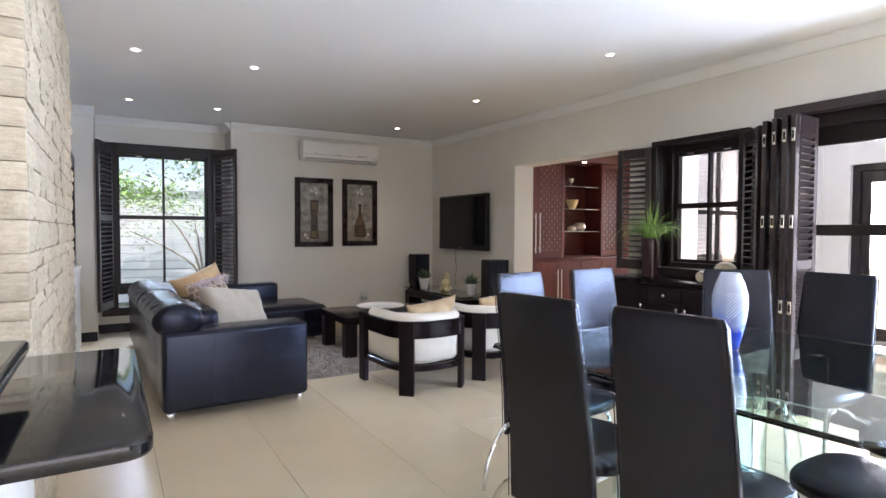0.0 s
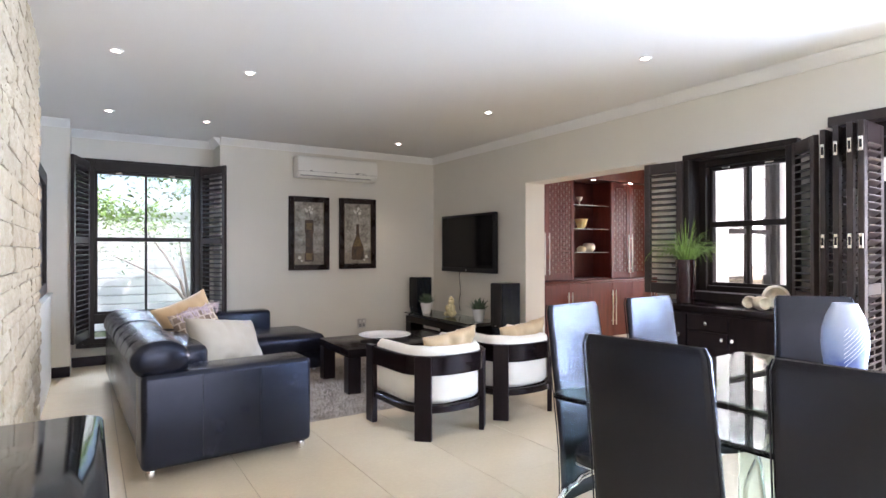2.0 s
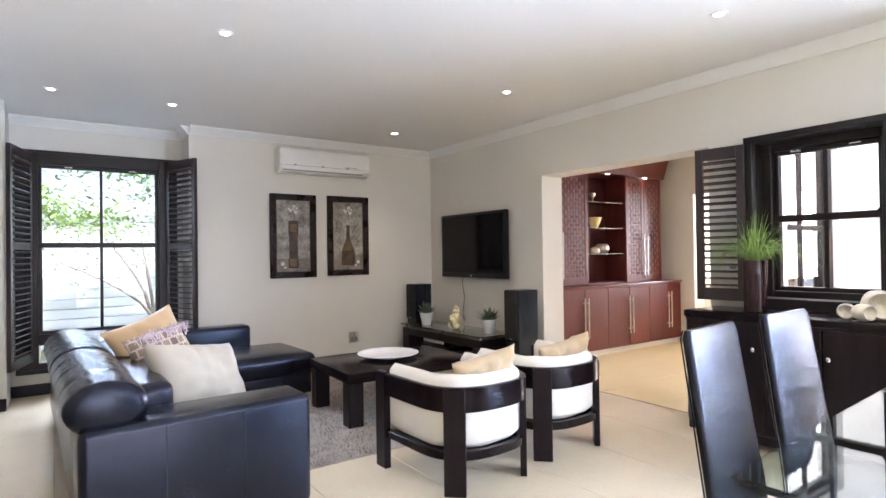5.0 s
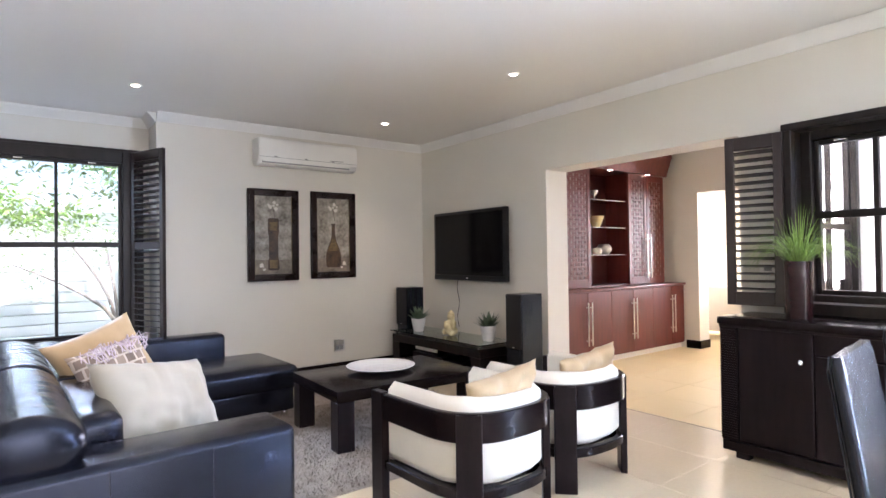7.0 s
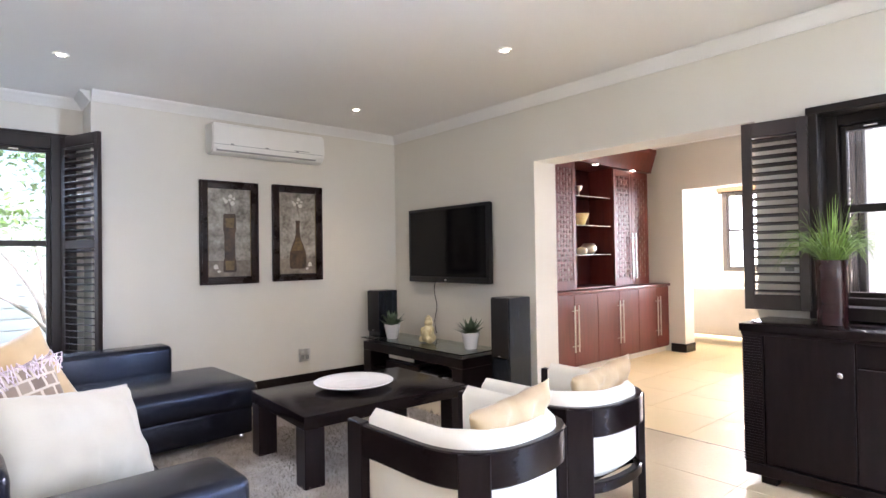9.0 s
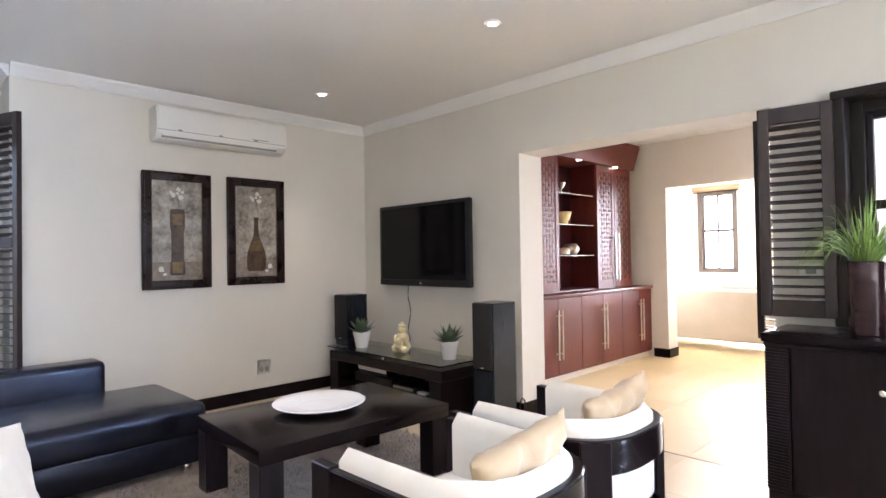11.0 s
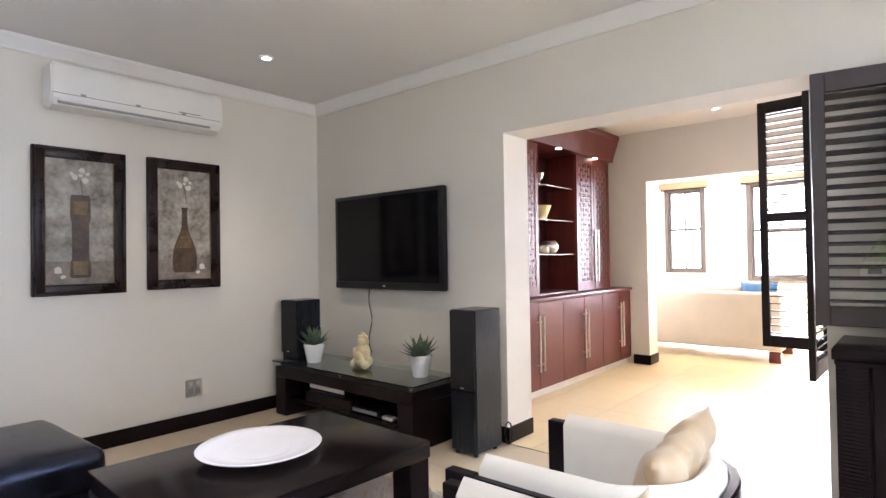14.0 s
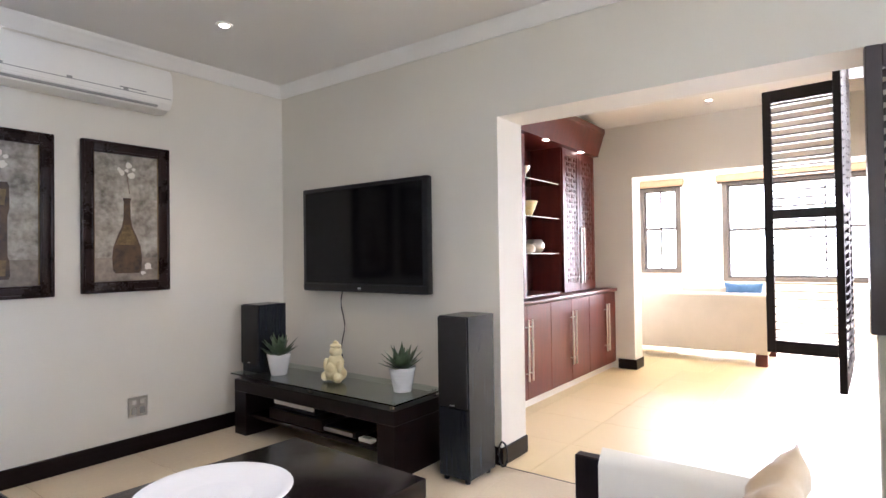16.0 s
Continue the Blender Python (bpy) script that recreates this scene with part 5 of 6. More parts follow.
def granite(x0, y0, x1, y1, z0, z1, r):
    bm = bmesh.new()
    plan = [(x0, y1), (x0, y0)]
    plan += [(x1 - r + r * math.sin(a), y0 + r - r * math.cos(a)) for a in [math.pi / 2 * i / 8 for i in range(9)]]
    plan += [(x1 - r + r * math.cos(a), y1 - r + r * math.sin(a)) for a in [math.pi / 2 * i / 8 for i in range(9)]]
    ec = 0.010
    mx, my = (x0 + x1) / 2, (y0 + y1) / 2
    levels = [(ec, z0), (0.003, z0 + 0.003), (0.0, z0 + ec), (0.0, z1 - ec), (0.003, z1 - 0.003), (ec, z1)]
    rings = [[bm.verts.new((x - math.copysign(inset, x - mx), y - math.copysign(inset, y - my), z)) for x, y in plan] for inset, z in levels]
    for a, b in zip(rings, rings[1:]):
        for i in range(len(plan)):
            bm.faces.new((a[i], a[(i + 1) % len(plan)], b[(i + 1) % len(plan)], b[i]))
    bm.faces.new(rings[0][::-1])
    bm.faces.new(rings[-1])
    return bm


part("lower_top", granite(-1.9, 3.08, 1.42, 4.15, 0.82, 0.862, 0.06), M_GRANITE, bar, "lower black granite slab", sharp=30)
part("upper_top", granite(-1.9, 2.30, 1.15, 3.69, 0.955, 0.995, 0.02), M_GRANITE, bar, "raised black granite slab", sharp=30)
part("upstand", boxes((-1.9, 3.15, 0.8625, 1.05, 3.6, 0.9545, 0.003, 1)), M_GRANITE, bar)
part("front_panel", boxes((-1.9, 3.4, 0.0, 0.65, 4.1, 0.8195, 0.004, 1)), M_WHITE, bar, "white painted bar front")
bm = bmesh.new()
lathe(bm, [(0.20, 0.0), (0.20, 0.77), (0.195, 0.78), (0.06, 0.781), (0.06, 0.8195)], 36, pose(0.97, 3.52, 0))
part("support_column", bm, M_WHITE, bar, "round white support column")


# ---- family room ----
CF, UF = 7.805, 7.92
cab = placed("wall_cabinet", "red mahogany base cabinets with long steel handles", "cabinet", (7.5, 8.0, 0))
part("carcass", boxes((6.07, CF + 0.02, 0.07, FX - 0.01, 8.295, 0.861, 0.003, 1)), M_MAHOG, cab)
part("plinth", boxes((6.07, CF + 0.05, 0.0, FX - 0.01, 8.295, 0.069)), M_WARM, cab, "pale recessed plinth")
part("worktop", boxes((6.06, CF - 0.025, 0.862, FX - 0.003, 8.295, 0.892, 0.004, 2)), M_MAHOG, cab)
edges = [6.07, 6.49, 6.92, 7.36, 7.80, 8.23, 8.67, FX - 0.012]
for i, (a, b) in enumerate(zip(edges, edges[1:])):
    dd = part("door", boxes((a + 0.002, CF, 0.085, b - 0.002, CF + 0.0195, 0.854, 0.002, 1)), M_MAHOG, cab)
    hx = b - 0.035 if i % 2 == 1 else a + 0.035
    bm = bmesh.new()
    tube(bm, [(hx, CF - 0.032, 0.24), (hx, CF - 0.032, 0.74)], 0.008, 10)
    for z in (0.30, 0.68):
        tube(bm, [(hx, CF - 0.032, z), (hx, CF, z)], 0.005, 8)
    part("handle", bm, M_STEEL, dd, "long brushed steel bar handle")

up = placed("display_cabinet", "red mahogany display cabinet with lattice doors and glass shelves", "display cabinet", (7.5, 8.1, 0.8925))
part("carcass", boxes((6.07, UF + 0.02, 0.893, 7.14, 8.295, 2.33, 0.002, 1)), M_MAHOG, up)
part("carcass", boxes((7.90, UF + 0.02, 0.893, 8.70, 8.295, 2.33, 0.002, 1)), M_MAHOG, up)
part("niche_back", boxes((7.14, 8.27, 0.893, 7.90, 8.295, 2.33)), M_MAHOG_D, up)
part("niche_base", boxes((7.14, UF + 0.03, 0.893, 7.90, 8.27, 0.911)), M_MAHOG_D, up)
bm = bmesh.new()
prof = [(8.295, 2.331), (7.87, 2.331), (7.865, 2.36), (7.80, 2.56), (7.79, 2.57), (7.79, 2.62), (8.295, 2.62)]
ends = [[bm.verts.new((x, y, z)) for y, z in prof] for x in (6.07, 8.71)]
for i in range(len(prof)):
    bm.faces.new((ends[0][i], ends[0][(i + 1) % len(prof)], ends[1][(i + 1) % len(prof)], ends[1][i]))
bm.faces.new(ends[0][::-1])
bm.faces.new(ends[1])
part("crown", bm, M_MAHOG, up, "flared crown moulding", sharp=20)
for x in (6.6, 7.5, 8.3):
    bm = bmesh.new()
    lathe(bm, [(0.022, 2.326), (0.028, 2.3265), (0.028, 2.3305)], 18, pose(x, 7.895, 0))
    part("lamp", bm, M_BULB, up, "small glowing downlight")


def lattice_door(x0, x1, handle_x):
    """A door whose panel is pierced in a regular lattice."""
    z0, z1, st = 0.90, 2.325, 0.055
    dd = part("door", boxes((x0, UF, z0, x0 + st, UF + 0.0195, z1, 0.002, 1), (x1 - st, UF, z0, x1, UF + 0.0195, z1, 0.002, 1), (x0 + st, UF, z0, x1 - st, UF + 0.0195, z0 + 0.09, 0.002, 1),
                            (x0 + st, UF, z1 - 0.07, x1 - st, UF + 0.0195, z1, 0.002, 1)), M_MAHOG, up)
    specs = []
    xa, xb, za, zb = x0 + st, x1 - st, z0 + 0.09, z1 - 0.07
    nxx, nzz = max(3, round((xb - xa) / 0.052)), round((zb - za) / 0.052)
    for i in range(nxx + 1):
        x = xa + (xb - xa) * i / nxx
        specs.append((x - 0.009, UF + 0.004, za, x + 0.009, UF + 0.010, zb))
    for j in range(nzz + 1):
        z = za + (zb - za) * j / nzz
        specs.append((xa, UF + 0.0035, z - 0.009, xb, UF + 0.0095, z + 0.009))
    for i in range(nxx):
        for j in range(nzz):
            if (i + j) % 2:
                x, z = xa + (xb - xa) * (i + 0.5) / nxx, za + (zb - za) * (j + 0.5) / nzz
                specs.append((x - 0.0115, UF + 0.003, z - 0.0115, x + 0.0115, UF + 0.009, z + 0.0115))
    lt = boxes(*specs)
    part("lattice", lt, M_MAHOG, dd, "pierced wooden lattice panel")
    part("backing", boxes((xa, UF + 0.0125, za, xb, UF + 0.0185, zb)), M_BACK, dd)
    if handle_x:
        bm = bmesh.new()
        tube(bm, [(handle_x, UF - 0.03, 0.98), (handle_x, UF - 0.03, 1.55)], 0.008, 10)
        for z in (1.04, 1.49):
            tube(bm, [(handle_x, UF - 0.03, z), (handle_x, UF, z)], 0.005, 8)
        part("handle", bm, M_STEEL, dd, "long brushed steel bar handle")


# ground edge of the shelves, with the light it catches painted in as pale colour
M_EDGE = mat("ground_glass_edge", (0.66, 0.74, 0.72), 0.35, vary=0.05, scale=20, fine=90, bump=0.02, dist=0.001)
M_BACK = mat("pale_lattice_backing", (0.24, 0.17, 0.15), 0.7, vary=0.1, scale=5, fine=60, bump=0.05, dist=0.003)
lattice_door(6.075, 6.60, 6.56)
lattice_door(6.605, 7.135, 6.64)
lattice_door(7.905, 8.30, 8.26)
lattice_door(8.305, 8.695, 8.34)
for z in (1.28, 1.62, 1.96):
    part("glass_shelf", boxes((7.145, UF + 0.05, z, 7.895, 8.265, z + 0.008, 0.001, 1)), M_GREEN, up, "clear glass shelf")
    part("shelf_edge", boxes((7.146, UF + 0.0465, z + 0.0005, 7.894, UF + 0.0498, z + 0.0075)), M_EDGE, up, "ground glass edge, coloured pale for the light it catches")

M_YEL = mat("yellow_painted_ceramic", (0.80, 0.62, 0.22), 0.3, second=(0.88, 0.78, 0.50), scale=18, fine=60, bump=0.05, dist=0.003)


def turned(name, prof, material, m, label, category, group="ornaments on the glass shelves"):
    bm = bmesh.new()
    lathe(bm, prof, 28)
    ob = new(name, mesh_of(name, bm, material, True, 50))
    ob.matrix_world = m
    return tagged(ob, label, category, group)


turned("ceramic_bowl", [(0.035, 0), (0.045, 0.004), (0.075, 0.07), (0.098, 0.135), (0.10, 0.14), (0.094, 0.138), (0.07, 0.07), (0.03, 0.016)], M_YEL, pose(7.42, 8.06, 1.6285), "yellow decorated ceramic bowl on a glass shelf", "bowl")
turned("glass_bowl", [(0.04, 0), (0.06, 0.004), (0.092, 0.05), (0.092, 0.09), (0.065, 0.13), (0.06, 0.132), (0.088, 0.088), (0.088, 0.05), (0.05, 0.012)], M_STEEL, pose(7.60, 8.08, 1.2885), "round mirrored glass bowl on a glass shelf", "bowl")
turned("small_dish", [(0.03, 0), (0.06, 0.01), (0.065, 0.05), (0.05, 0.075), (0.01, 0.09)], M_SHELL, pose(7.40, 8.04, 1.2885), "small cream pottery piece on a glass shelf", "pottery")
turned("glass_goblet", [(0.03, 0), (0.032, 0.003), (0.006, 0.01), (0.006, 0.05), (0.035, 0.08), (0.045, 0.12), (0.043, 0.12), (0.032, 0.082)], M_STEEL, pose(7.38, 8.05, 1.9685), "small silvery goblet on a glass shelf", "goblet")

# pale sofa of the lounge, seen from behind
M_SUEDE = mat("pale_beige_suede", (0.56, 0.50, 0.42), 0.9, vary=0.08, scale=3, fine=200, bump=0.1, dist=0.004, sheen=0.3)
M_REDLEG = mat("red_brown_leg", (0.12, 0.03, 0.02), 0.35, vary=0.2, scale=6, fine=60, bump=0.03, dist=0.002)
ls = placed("lounge_sofa", "pale beige suede sofa standing with its back to the opening", "sofa", (9.95, 7.4, 0))
part("back", rounded_block(9.50, 6.42, 0.13, 9.74, 8.6, 0.77, 0.03, 3, puff=0.008), M_SUEDE, ls)
part("seat", rounded_block(9.742, 6.66, 0.13, 10.42, 8.4, 0.44, 0.04, 3), M_SUEDE, ls)
for y in (6.42, 8.40):
    part("arm", rounded_block(9.742, y, 0.13, 10.40, y + 0.22, 0.62, 0.04, 3), M_SUEDE, ls)
for x in (9.53, 10.3):
    for y in (6.44, 8.45):
        part("leg", boxes((x, y, 0.0, x + 0.10, y + 0.12, 0.1295, 0.004, 1)), M_REDLEG, ls, "red-brown block leg")
LOUNGE = Matrix.Translation((0.35, 0, 0)) @ Matrix.Diagonal((1, 1, 1.04, 1))
ls.matrix_world = LOUNGE @ ls.matrix_world
M_BLUE = mat("blue_cotton", (0.07, 0.17, 0.33), 0.8, vary=0.2, scale=9, fine=250, bump=0.2, dist=0.004)
cushion("pale cushion resting on the lounge sofa", M_OFFW, 0.55, 0.42, 0.16, pose(10.17, 7.15, 0.46, 14, 0, 90), 12, "lounge sofa cushions")
cushion("blue cushion resting on the lounge sofa", M_BLUE, 0.42, 0.42, 0.14, pose(10.18, 6.72, 0.51, 14, 0, 90), 13, "lounge sofa cushions")
M_BLIND = mat("tan_bamboo_blind", (0.36, 0.24, 0.15), 0.7, vary=0.2, scale=5, fine=60, bump=0.2, dist=0.004, stretch=(1, 1, 12))
for y0, w in ((8.0, 0.84), (4.5, 3.0)):
    simple("roller_blind", "tan blind rolled up above the lounge window", "blind", M_BLIND, (12.95, y0 + w / 2, 2.48), [("roll", M_BLIND, [(12.90, y0, 2.44, 12.985, y0 + w, 2.56, 0.03, 3)]), ("hem_bar", M_FRAME, [(12.93, y0 + 0.02, 2.415, 12.96, y0 + w - 0.02, 2.439, 0.005, 1)])])
simple("switch_plate", "white switch plate on the wall beside the opening", "switch", M_PLASTIC, (6.24, 5.5, 0.28), [("plate", M_PLASTIC, [(6.2, 5.501, 0.28, 6.28, 5.511, 0.40, 0.003, 1)]), ("rocker", M_GREYP, [(6.22, 5.511, 0.31, 6.26, 5.514, 0.37, 0.001, 1)])])

# ---- west side: dark framed niche above a plastered ledge ----
fr = placed("wall_niche_frame", "dark timber framed panel on the west wall", "wall panel", (1.1, 8.3, 0.9))
part("frame", boxes((0.972, 7.5, 0.90, 1.03, 7.62, 2.08, 0.004, 1), (0.972, 8.98, 0.90, 1.03, 9.10, 2.08, 0.004, 1), (0.972, 7.62, 1.96, 1.03, 8.98, 2.08, 0.004, 1), (0.972, 7.62, 0.90, 1.03, 8.98, 1.0, 0.004, 1)), M_FRAME, fr)
part("panel", boxes((0.972, 7.62, 1.0, 1.0, 8.98, 1.96)), M_WENGE, fr)
slab("wall_ledge", [(0.97, 7.4, 0, 1.06, 9.2, 0.86), (0.97, 7.4, 0.86, 1.07, 9.25, 0.89)], M_WALL, "plastered ledge below the dark panel", category="ledge")

# ---- garden and patio ----
M_GRASS = mat("lawn_grass", (0.045, 0.075, 0.018), 0.9, vary=0.4, scale=2, fine=70, bump=0.6, dist=0.03)
M_PAVE = mat("pale_paving", (0.70, 0.65, 0.56), 0.8, vary=0.12, scale=1.5, fine=60, bump=0.2, dist=0.006)
M_PALING = mat("white_garden_wall", (0.78, 0.77, 0.74), 0.8, vary=0.05, scale=2, fine=60, bump=0.15, dist=0.006)
M_FOL = mat("tree_foliage", (0.20, 0.29, 0.11), 0.55, vary=0.4, scale=3, fine=60, bump=0.0, island=0.45)
M_LIME = mat("lime_fern_foliage", (0.22, 0.34, 0.06), 0.5, vary=0.3, scale=3, fine=60, bump=0.0, island=0.3)
M_BARK = mat("grey_bark", (0.24, 0.20, 0.16), 0.9, vary=0.3, scale=9, fine=70, bump=0.6, dist=0.01, stretch=(4, 4, 1))
bm = bmesh.new()
bmesh.ops.create_grid(bm, x_segments=20, y_segments=20, size=400, matrix=pose(0, 0, -0.06))
tagged(new("ground", mesh_of("ground", bm, M_GRASS, False)), "green lawn and open ground round the house", "ground", kind="structure")
slab("pavement", [(WX2, -8, -0.05, FX, 5.3, -0.01)], M_PAVE, "pale paved patio", category="patio")
gw = placed("garden_wall", "white painted board wall across the garden", "garden wall", (3, 13.6, 0), kind="structure")
for i in range(14):
    part("board", boxes((-4, 13.5, -0.05 + i * 0.15, 12, 13.6, 0.09 + i * 0.15, 0.008, 1)), M_PALING, gw)
part("core", boxes((-4, 13.601, -0.05, 12, 13.7, 2.05)), M_PALING, gw)


def leaves(name, parent, centres, count, spread, size, material, seed, flat=0.5):
    """A crown of many small pointed leaves round given centres."""
    rng = random.Random(seed)
    vv, ff = [], []
    for _ in range(count):
        c = Vector(rng.choice(centres))
        p = c + Vector((rng.gauss(0, spread), rng.gauss(0, spread), rng.gauss(0, spread * 0.7)))
        a, t = rng.uniform(0, 6.28), rng.uniform(-0.9, 0.9)
        d_ = Vector((math.cos(a) * math.cos(t), math.sin(a) * math.cos(t), math.sin(t)))
        s_ = d_.cross(Vector((rng.uniform(-1, 1), rng.uniform(-1, 1), 1))).normalized()
        L = size * rng.uniform(0.6, 1.3)
        k = len(vv)
        vv += [tuple(p), tuple(p + d_ * L * 0.5 + s_ * L * 0.22), tuple(p + d_ * L), tuple(p + d_ * L * 0.5 - s_ * L * 0.22)]
        ff.append((k, k + 1, k + 2, k + 3))
    me_ = bpy.data.meshes.new(name)
    me_.from_pydata(vv, [], ff)
    me_.materials.append(material)
    ob = new(name, me_)
    ob.parent = parent
    tagged(ob, kind="stuff")
    return ob


def tree(x, y, h, seed, label, material, spread=0.45, count=3500, size=0.10, trunk=0.09):
    rng = random.Random(seed)
    t = thing("tree", label, "tree", pose(x, y, -0.06))
    bm = bmesh.new()
    tube(bm, [(0.03 * math.sin(i), 0.03 * math.cos(i * 1.3), h * 0.5 * i / 5) for i in range(6)], trunk, 10, 0.6)
    part("trunk", bm, M_BARK, t)
    bm = bmesh.new()
    ends_ = []
    for k in range(11):
        a, rr, zz = rng.uniform(0, 6.28), rng.uniform(0.5, 1.6) * h / 4, rng.uniform(0.55, 1.0) * h
        mid = Vector((math.cos(a) * rr * 0.4, math.sin(a) * rr * 0.4, h * 0.48 + (zz - h * 0.48) * 0.5))
        end = Vector((math.cos(a) * rr, math.sin(a) * rr, zz))
        tube(bm, [(0, 0, h * 0.40 + 0.02 * k), mid, end], trunk * 0.4, 6, 0.3)
        ends_ += [tuple(end), tuple((mid + end) / 2)]
    part("limbs", bm, M_BARK, t)
    leaves("crown", t, ends_, count, spread, size, material, seed)
    return t


tree(3.1, 12.6, 4.4, 4, "leafy green tree beyond the garden window", M_FOL, 0.42, 7000, 0.10)
tree(0.6, 15.8, 6.0, 9, "tall leafy tree behind the garden wall", M_FOL, 0.6, 3600, 0.14)
tree(5.2, 16.5, 6.5, 12, "tall leafy tree behind the garden wall", M_FOL, 0.6, 3600, 0.14)

# added glowing panel, so that the lounge windows look blown out
slab("backdrop", [(19.0, -4, -0.05, 19.1, 16, 7.0)], M_SKY_GLOW, "glowing panel standing in for daylight beyond the lounge windows", category="backdrop")
# bare-limbed shrub with ferny sprays right outside the garden window
sh = thing("shrub", "pale-limbed shrub with ferny sprays outside the window", "shrub", pose(2.62, 11.3, -0.06))
bm = bmesh.new()
tube(bm, [(0, 0, 0), (0.01, 0, 0.3), (0, 0, 0.62)], 0.055, 10, 0.8)
part("trunk", bm, M_BARK, sh)
limb_ends = []
rng = random.Random(21)
for k, (dx, dz, bend) in enumerate(((-1.0, 0.75, 0.25), (-0.62, 1.15, 0.2), (-0.15, 1.0, 0.1), (0.25, 1.1, -0.1), (0.55, 1.35, -0.2))):
    bm = bmesh.new()
    pts = [Vector((dx * t ** (1.2 if k < 2 else 0.9), 0.12 * math.sin(k * 2 + t), 0.58 + dz * (t ** 0.75))) for t in (0, 0.2, 0.4, 0.6, 0.8, 1.0)]
    tube(bm, pts, 0.024, 8, 0.35)
    part("limb", bm, M_BARK, sh)
    limb_ends += [tuple(pts[-1]), tuple(pts[-2])]
leaves("sprays", sh, limb_ends, 500, 0.16, 0.06, M_FOL, 5)
fern = thing("fern_tree", "lime green fern-leaved tree crown in sunlight", "tree", pose(1.35, 12.6, -0.06))
bm = bmesh.new()
tube(bm, [(0, 0, 0), (0.05, 0, 1.0), (0.0, 0.03, 1.9)], 0.05, 8, 0.6)
part("trunk", bm, M_BARK, fern)
leaves("crown", fern, [(-0.5, 0, 2.0), (0.1, 0, 2.05), (0.5, 0.1, 1.95), (-0.1, -0.2, 2.15), (0.9, 0.1, 1.9)], 1500, 0.2, 0.10, M_LIME, 8)

# ---- pieces: floor tiles and stone cladding ----
slab("floor", [(X_W - 0.2, Y_S - 0.2, -0.10, 13.2, 10.12, -0.006)], M_GROUT, "floor of large cream porcelain tiles", category="floor")
floor = bpy.data.objects["floor"]
TS = 0.60


def tile_mesh(w, d):
    bm = bmesh.new()
    box(bm, 0.0017, 0.0004, -0.0055, w - 0.0017, d - 0.0004, 0.0)
    bmesh.ops.bevel(bm, geom=[e for e in bm.edges if e.verts[0].co.z > -0.001 and e.verts[1].co.z > -0.001], offset=0.0004, segments=1, affect="EDGES")
    return mesh_of("tile", bm, M_TILE, False)


full = tile_mesh(TS, TS)


def tile(x, y, me_):
    ob = new("tile", me_)
    ob.parent = floor
    ob.location = (x, y, 0)


ix0, ix1 = 0, 9
for i in range(ix0, ix1 + 1):
    x = 0.353 + i * TS
    w = min(TS, WX - 0.008 - x)
    for j in range(0, 17):
        y = 0.06 + j * TS
        dd_ = min(TS, 10.1 - y)
        if w < 0.05 or dd_ < 0.05 or (x < 0.6 and y > 4.6):
            continue
        tile(x, y, full if w > 0.599 and dd_ > 0.599 else tile_mesh(w, dd_))
bmr = bmesh.new()
for x0, y0, x1, y1 in ((WX, 5.5, 9.27, 8.3), (9.27, 2.55, 13.0, 9.4), (X_W, Y_S, 0.353, 4.6), (0.353, Y_S, WX, 0.06)):
    nxx, nyy = max(1, round((x1 - x0) / TS)), max(1, round((y1 - y0) / TS))
    for i in range(nxx):
        for j in range(nyy):
            a, b = x0 + (x1 - x0) * i / nxx, y0 + (y1 - y0) * j / nyy
            box(bmr, a + 0.0012, b + 0.0012, -0.0055, a + (x1 - x0) / nxx - 0.0012, b + (y1 - y0) / nyy - 0.0012, 0.0)
M_TILE2 = mat("honey_polished_tile", (0.72, 0.58, 0.33), 0.40, spec=0.3, vary=0.02, scale=2.2, fine=45, bump=0.01, dist=0.003, island=0.03)
part("tiles_beyond", bmr, M_TILE2, floor, "honey cream polished tiles", kind="stuff")

part("threshold_strip", boxes((WX - 0.0085, 5.55, -0.0055, WX - 0.0005, 7.36, 0.0008)), M_FRAME, floor)

# stone pier
PX, PYF, PYB = 1.105, 4.20, 6.95
slab("wall_stone_core", [(-0.35, PYF + 0.03, 0, PX - 0.03, PYB, CEIL)], M_MORTAR, "sandstone-clad pier", category="stone pier")
pier = bpy.data.objects["wall_stone_core"]
rng = random.Random(77)
STONE_H = 0.097


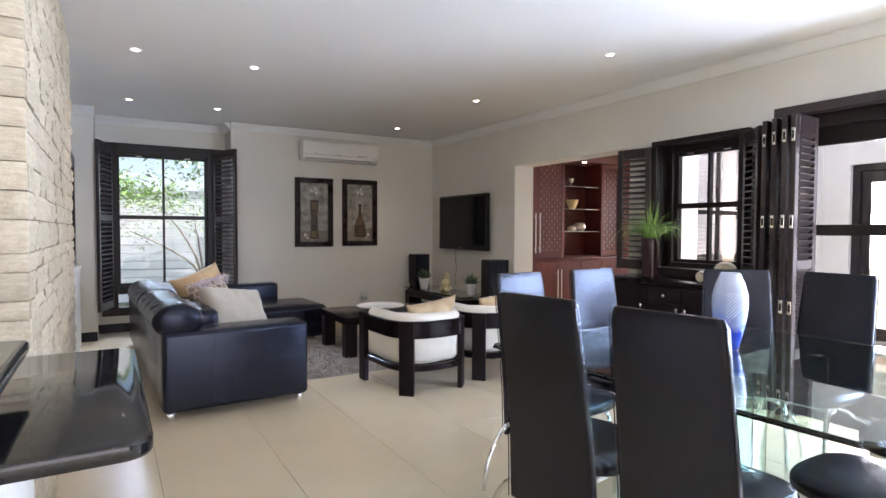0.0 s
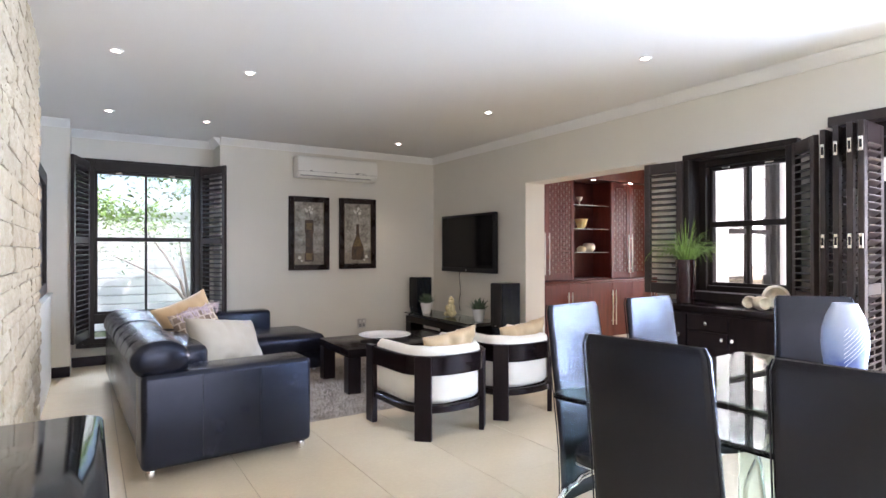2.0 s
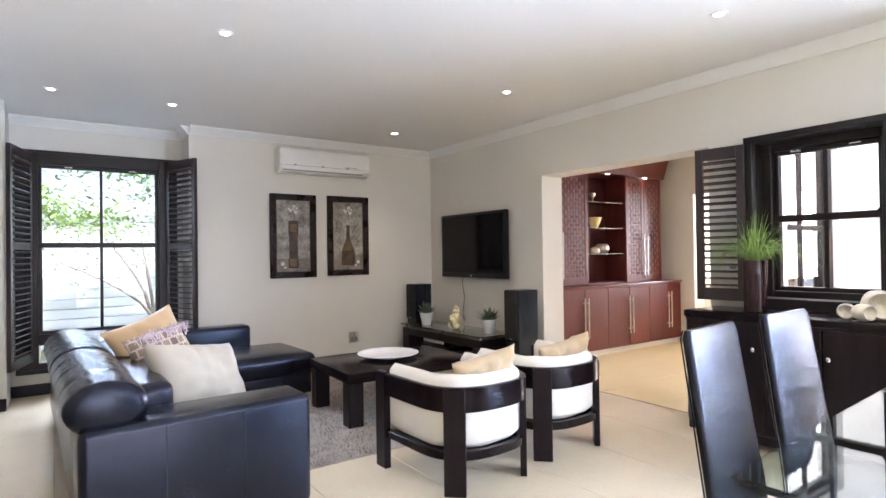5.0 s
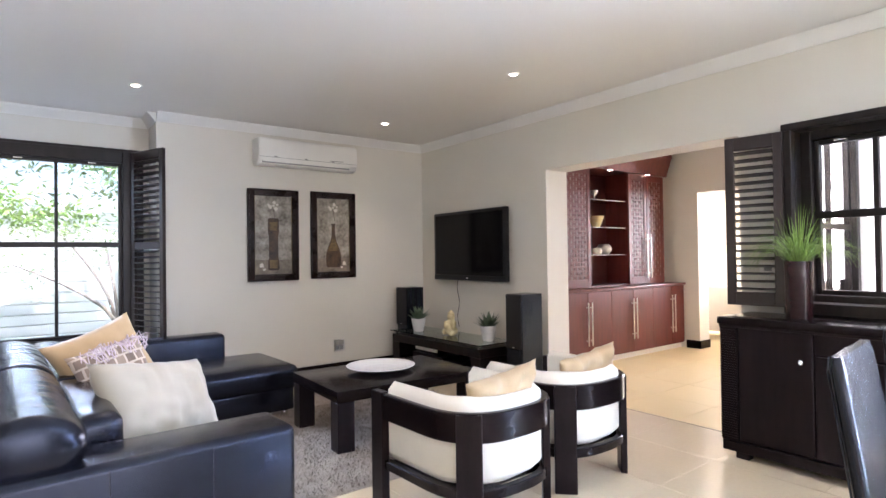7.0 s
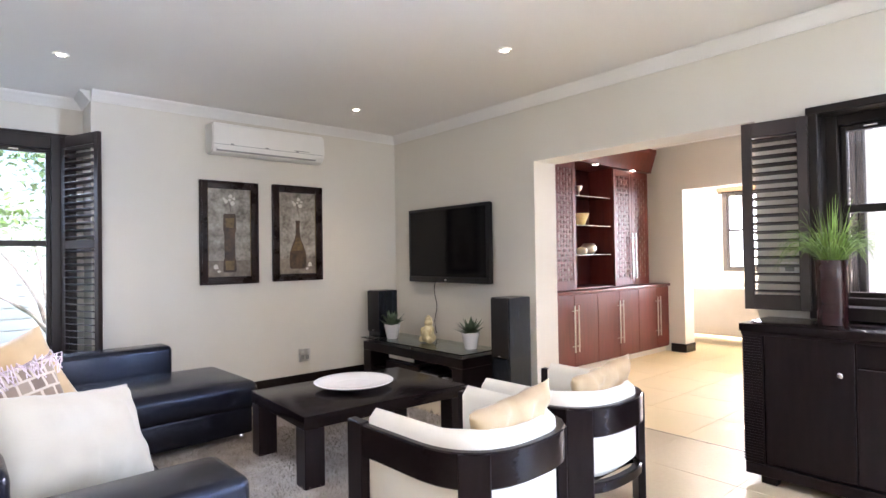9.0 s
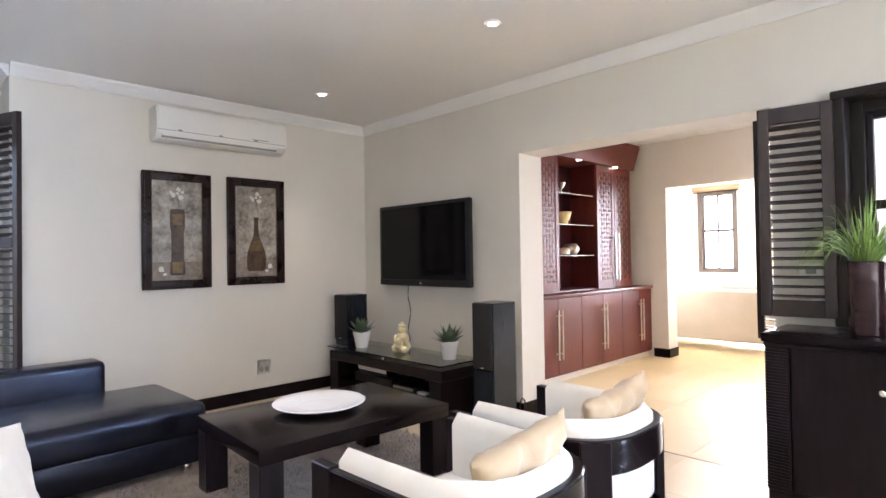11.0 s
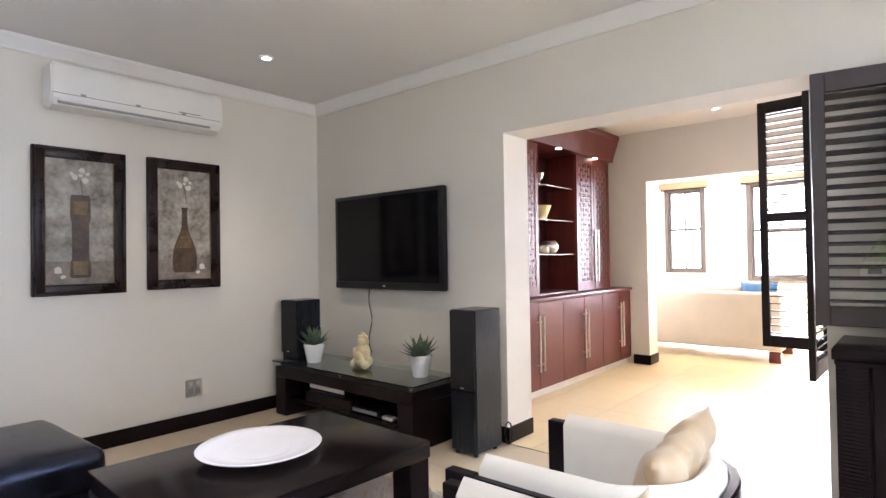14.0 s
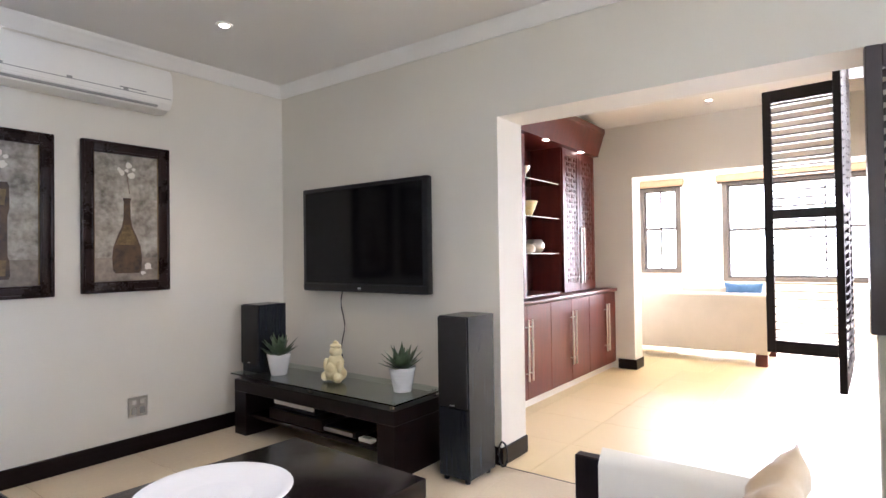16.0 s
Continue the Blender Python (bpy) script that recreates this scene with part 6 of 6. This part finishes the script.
def stone_mesh(seed, depth=0.05):
    """A unit stone: 1 by 1 in xz, its split face towards -y."""
    bm = bmesh.new()
    r = random.Random(seed)
    n = 5
    g = [[None] * (n + 1) for _ in range(n + 1)]
    for i in range(n + 1):
        for j in range(n + 1):
            edge = i in (0, n) or j in (0, n)
            y = -0.028 + (r.uniform(0.002, 0.007) if edge else r.uniform(-0.008, 0.006))
            g[i][j] = bm.verts.new((0.006 + 0.988 * i / n + (r.uniform(-0.012, 0.0) if i == n else 0), y, 0.02 + 0.96 * j / n))
    for i in range(n):
        for j in range(n):
            bm.faces.new((g[i][j], g[i + 1][j], g[i + 1][j + 1], g[i][j + 1]))
    rim = [g[i][0] for i in range(n + 1)] + [g[n][j] for j in range(1, n + 1)] + [g[i][n] for i in range(n - 1, -1, -1)] + [g[0][j] for j in range(n - 1, 0, -1)]
    back = [bm.verts.new((v.co.x, 0.03, v.co.z)) for v in rim]
    for k in range(len(rim)):
        bm.faces.new((rim[k], back[k], back[(k + 1) % len(rim)], rim[(k + 1) % len(rim)]))
    return mesh_of("stone", bm, M_STONE, True, 50)


STONES = [stone_mesh(s) for s in range(12)]
levels = [0.0]
while levels[-1] < CEIL - 0.13:
    levels.append(levels[-1] + rng.choice((0.065, 0.10, 0.10, 0.118)))
levels.append(CEIL - 0.004)
count = 0
far = bmesh.new()
for r_, (z, z_top) in enumerate(zip(levels, levels[1:])):
    h_row = z_top - z
    # front face, facing the start
    xs = PX
    while xs > -0.34:
        ln = rng.choice((0.12, 0.17, 0.21, 0.26))
        x0 = max(-0.35, xs - ln)
        s = new("stone", rng.choice(STONES))
        s.parent = pier
        s.matrix_basis = Matrix.LocRotScale((x0, PYF + rng.uniform(-0.006, 0.008), z), None, (xs - x0, 1.0, h_row))
        xs = x0
    # side face, towards the room
    ys = PYF + 0.0
    while ys < PYB - 0.02:
        ln = rng.choice((0.14, 0.19, 0.24, 0.30))
        y1 = min(PYB, ys + ln)
        off = rng.uniform(-0.006, 0.006)
        mm = Matrix.LocRotScale((PX - 0.028 + off, ys, z), Euler((0, 0, radians(90))), (y1 - ys, 1.0, h_row))
        if y1 < 5.0 and count < 160:
            s = new("stone", rng.choice(STONES))
            s.parent = pier
            s.matrix_basis = mm
            count += 1
        else:
            k0 = len(far.verts)
            far.from_mesh(rng.choice(STONES))
            far.verts.ensure_lookup_table()
            bmesh.ops.transform(far, matrix=mm, verts=far.verts[k0:])
        ys = y1
part("stones_beyond", far, M_STONE, pier, kind="stuff", sharp=50)
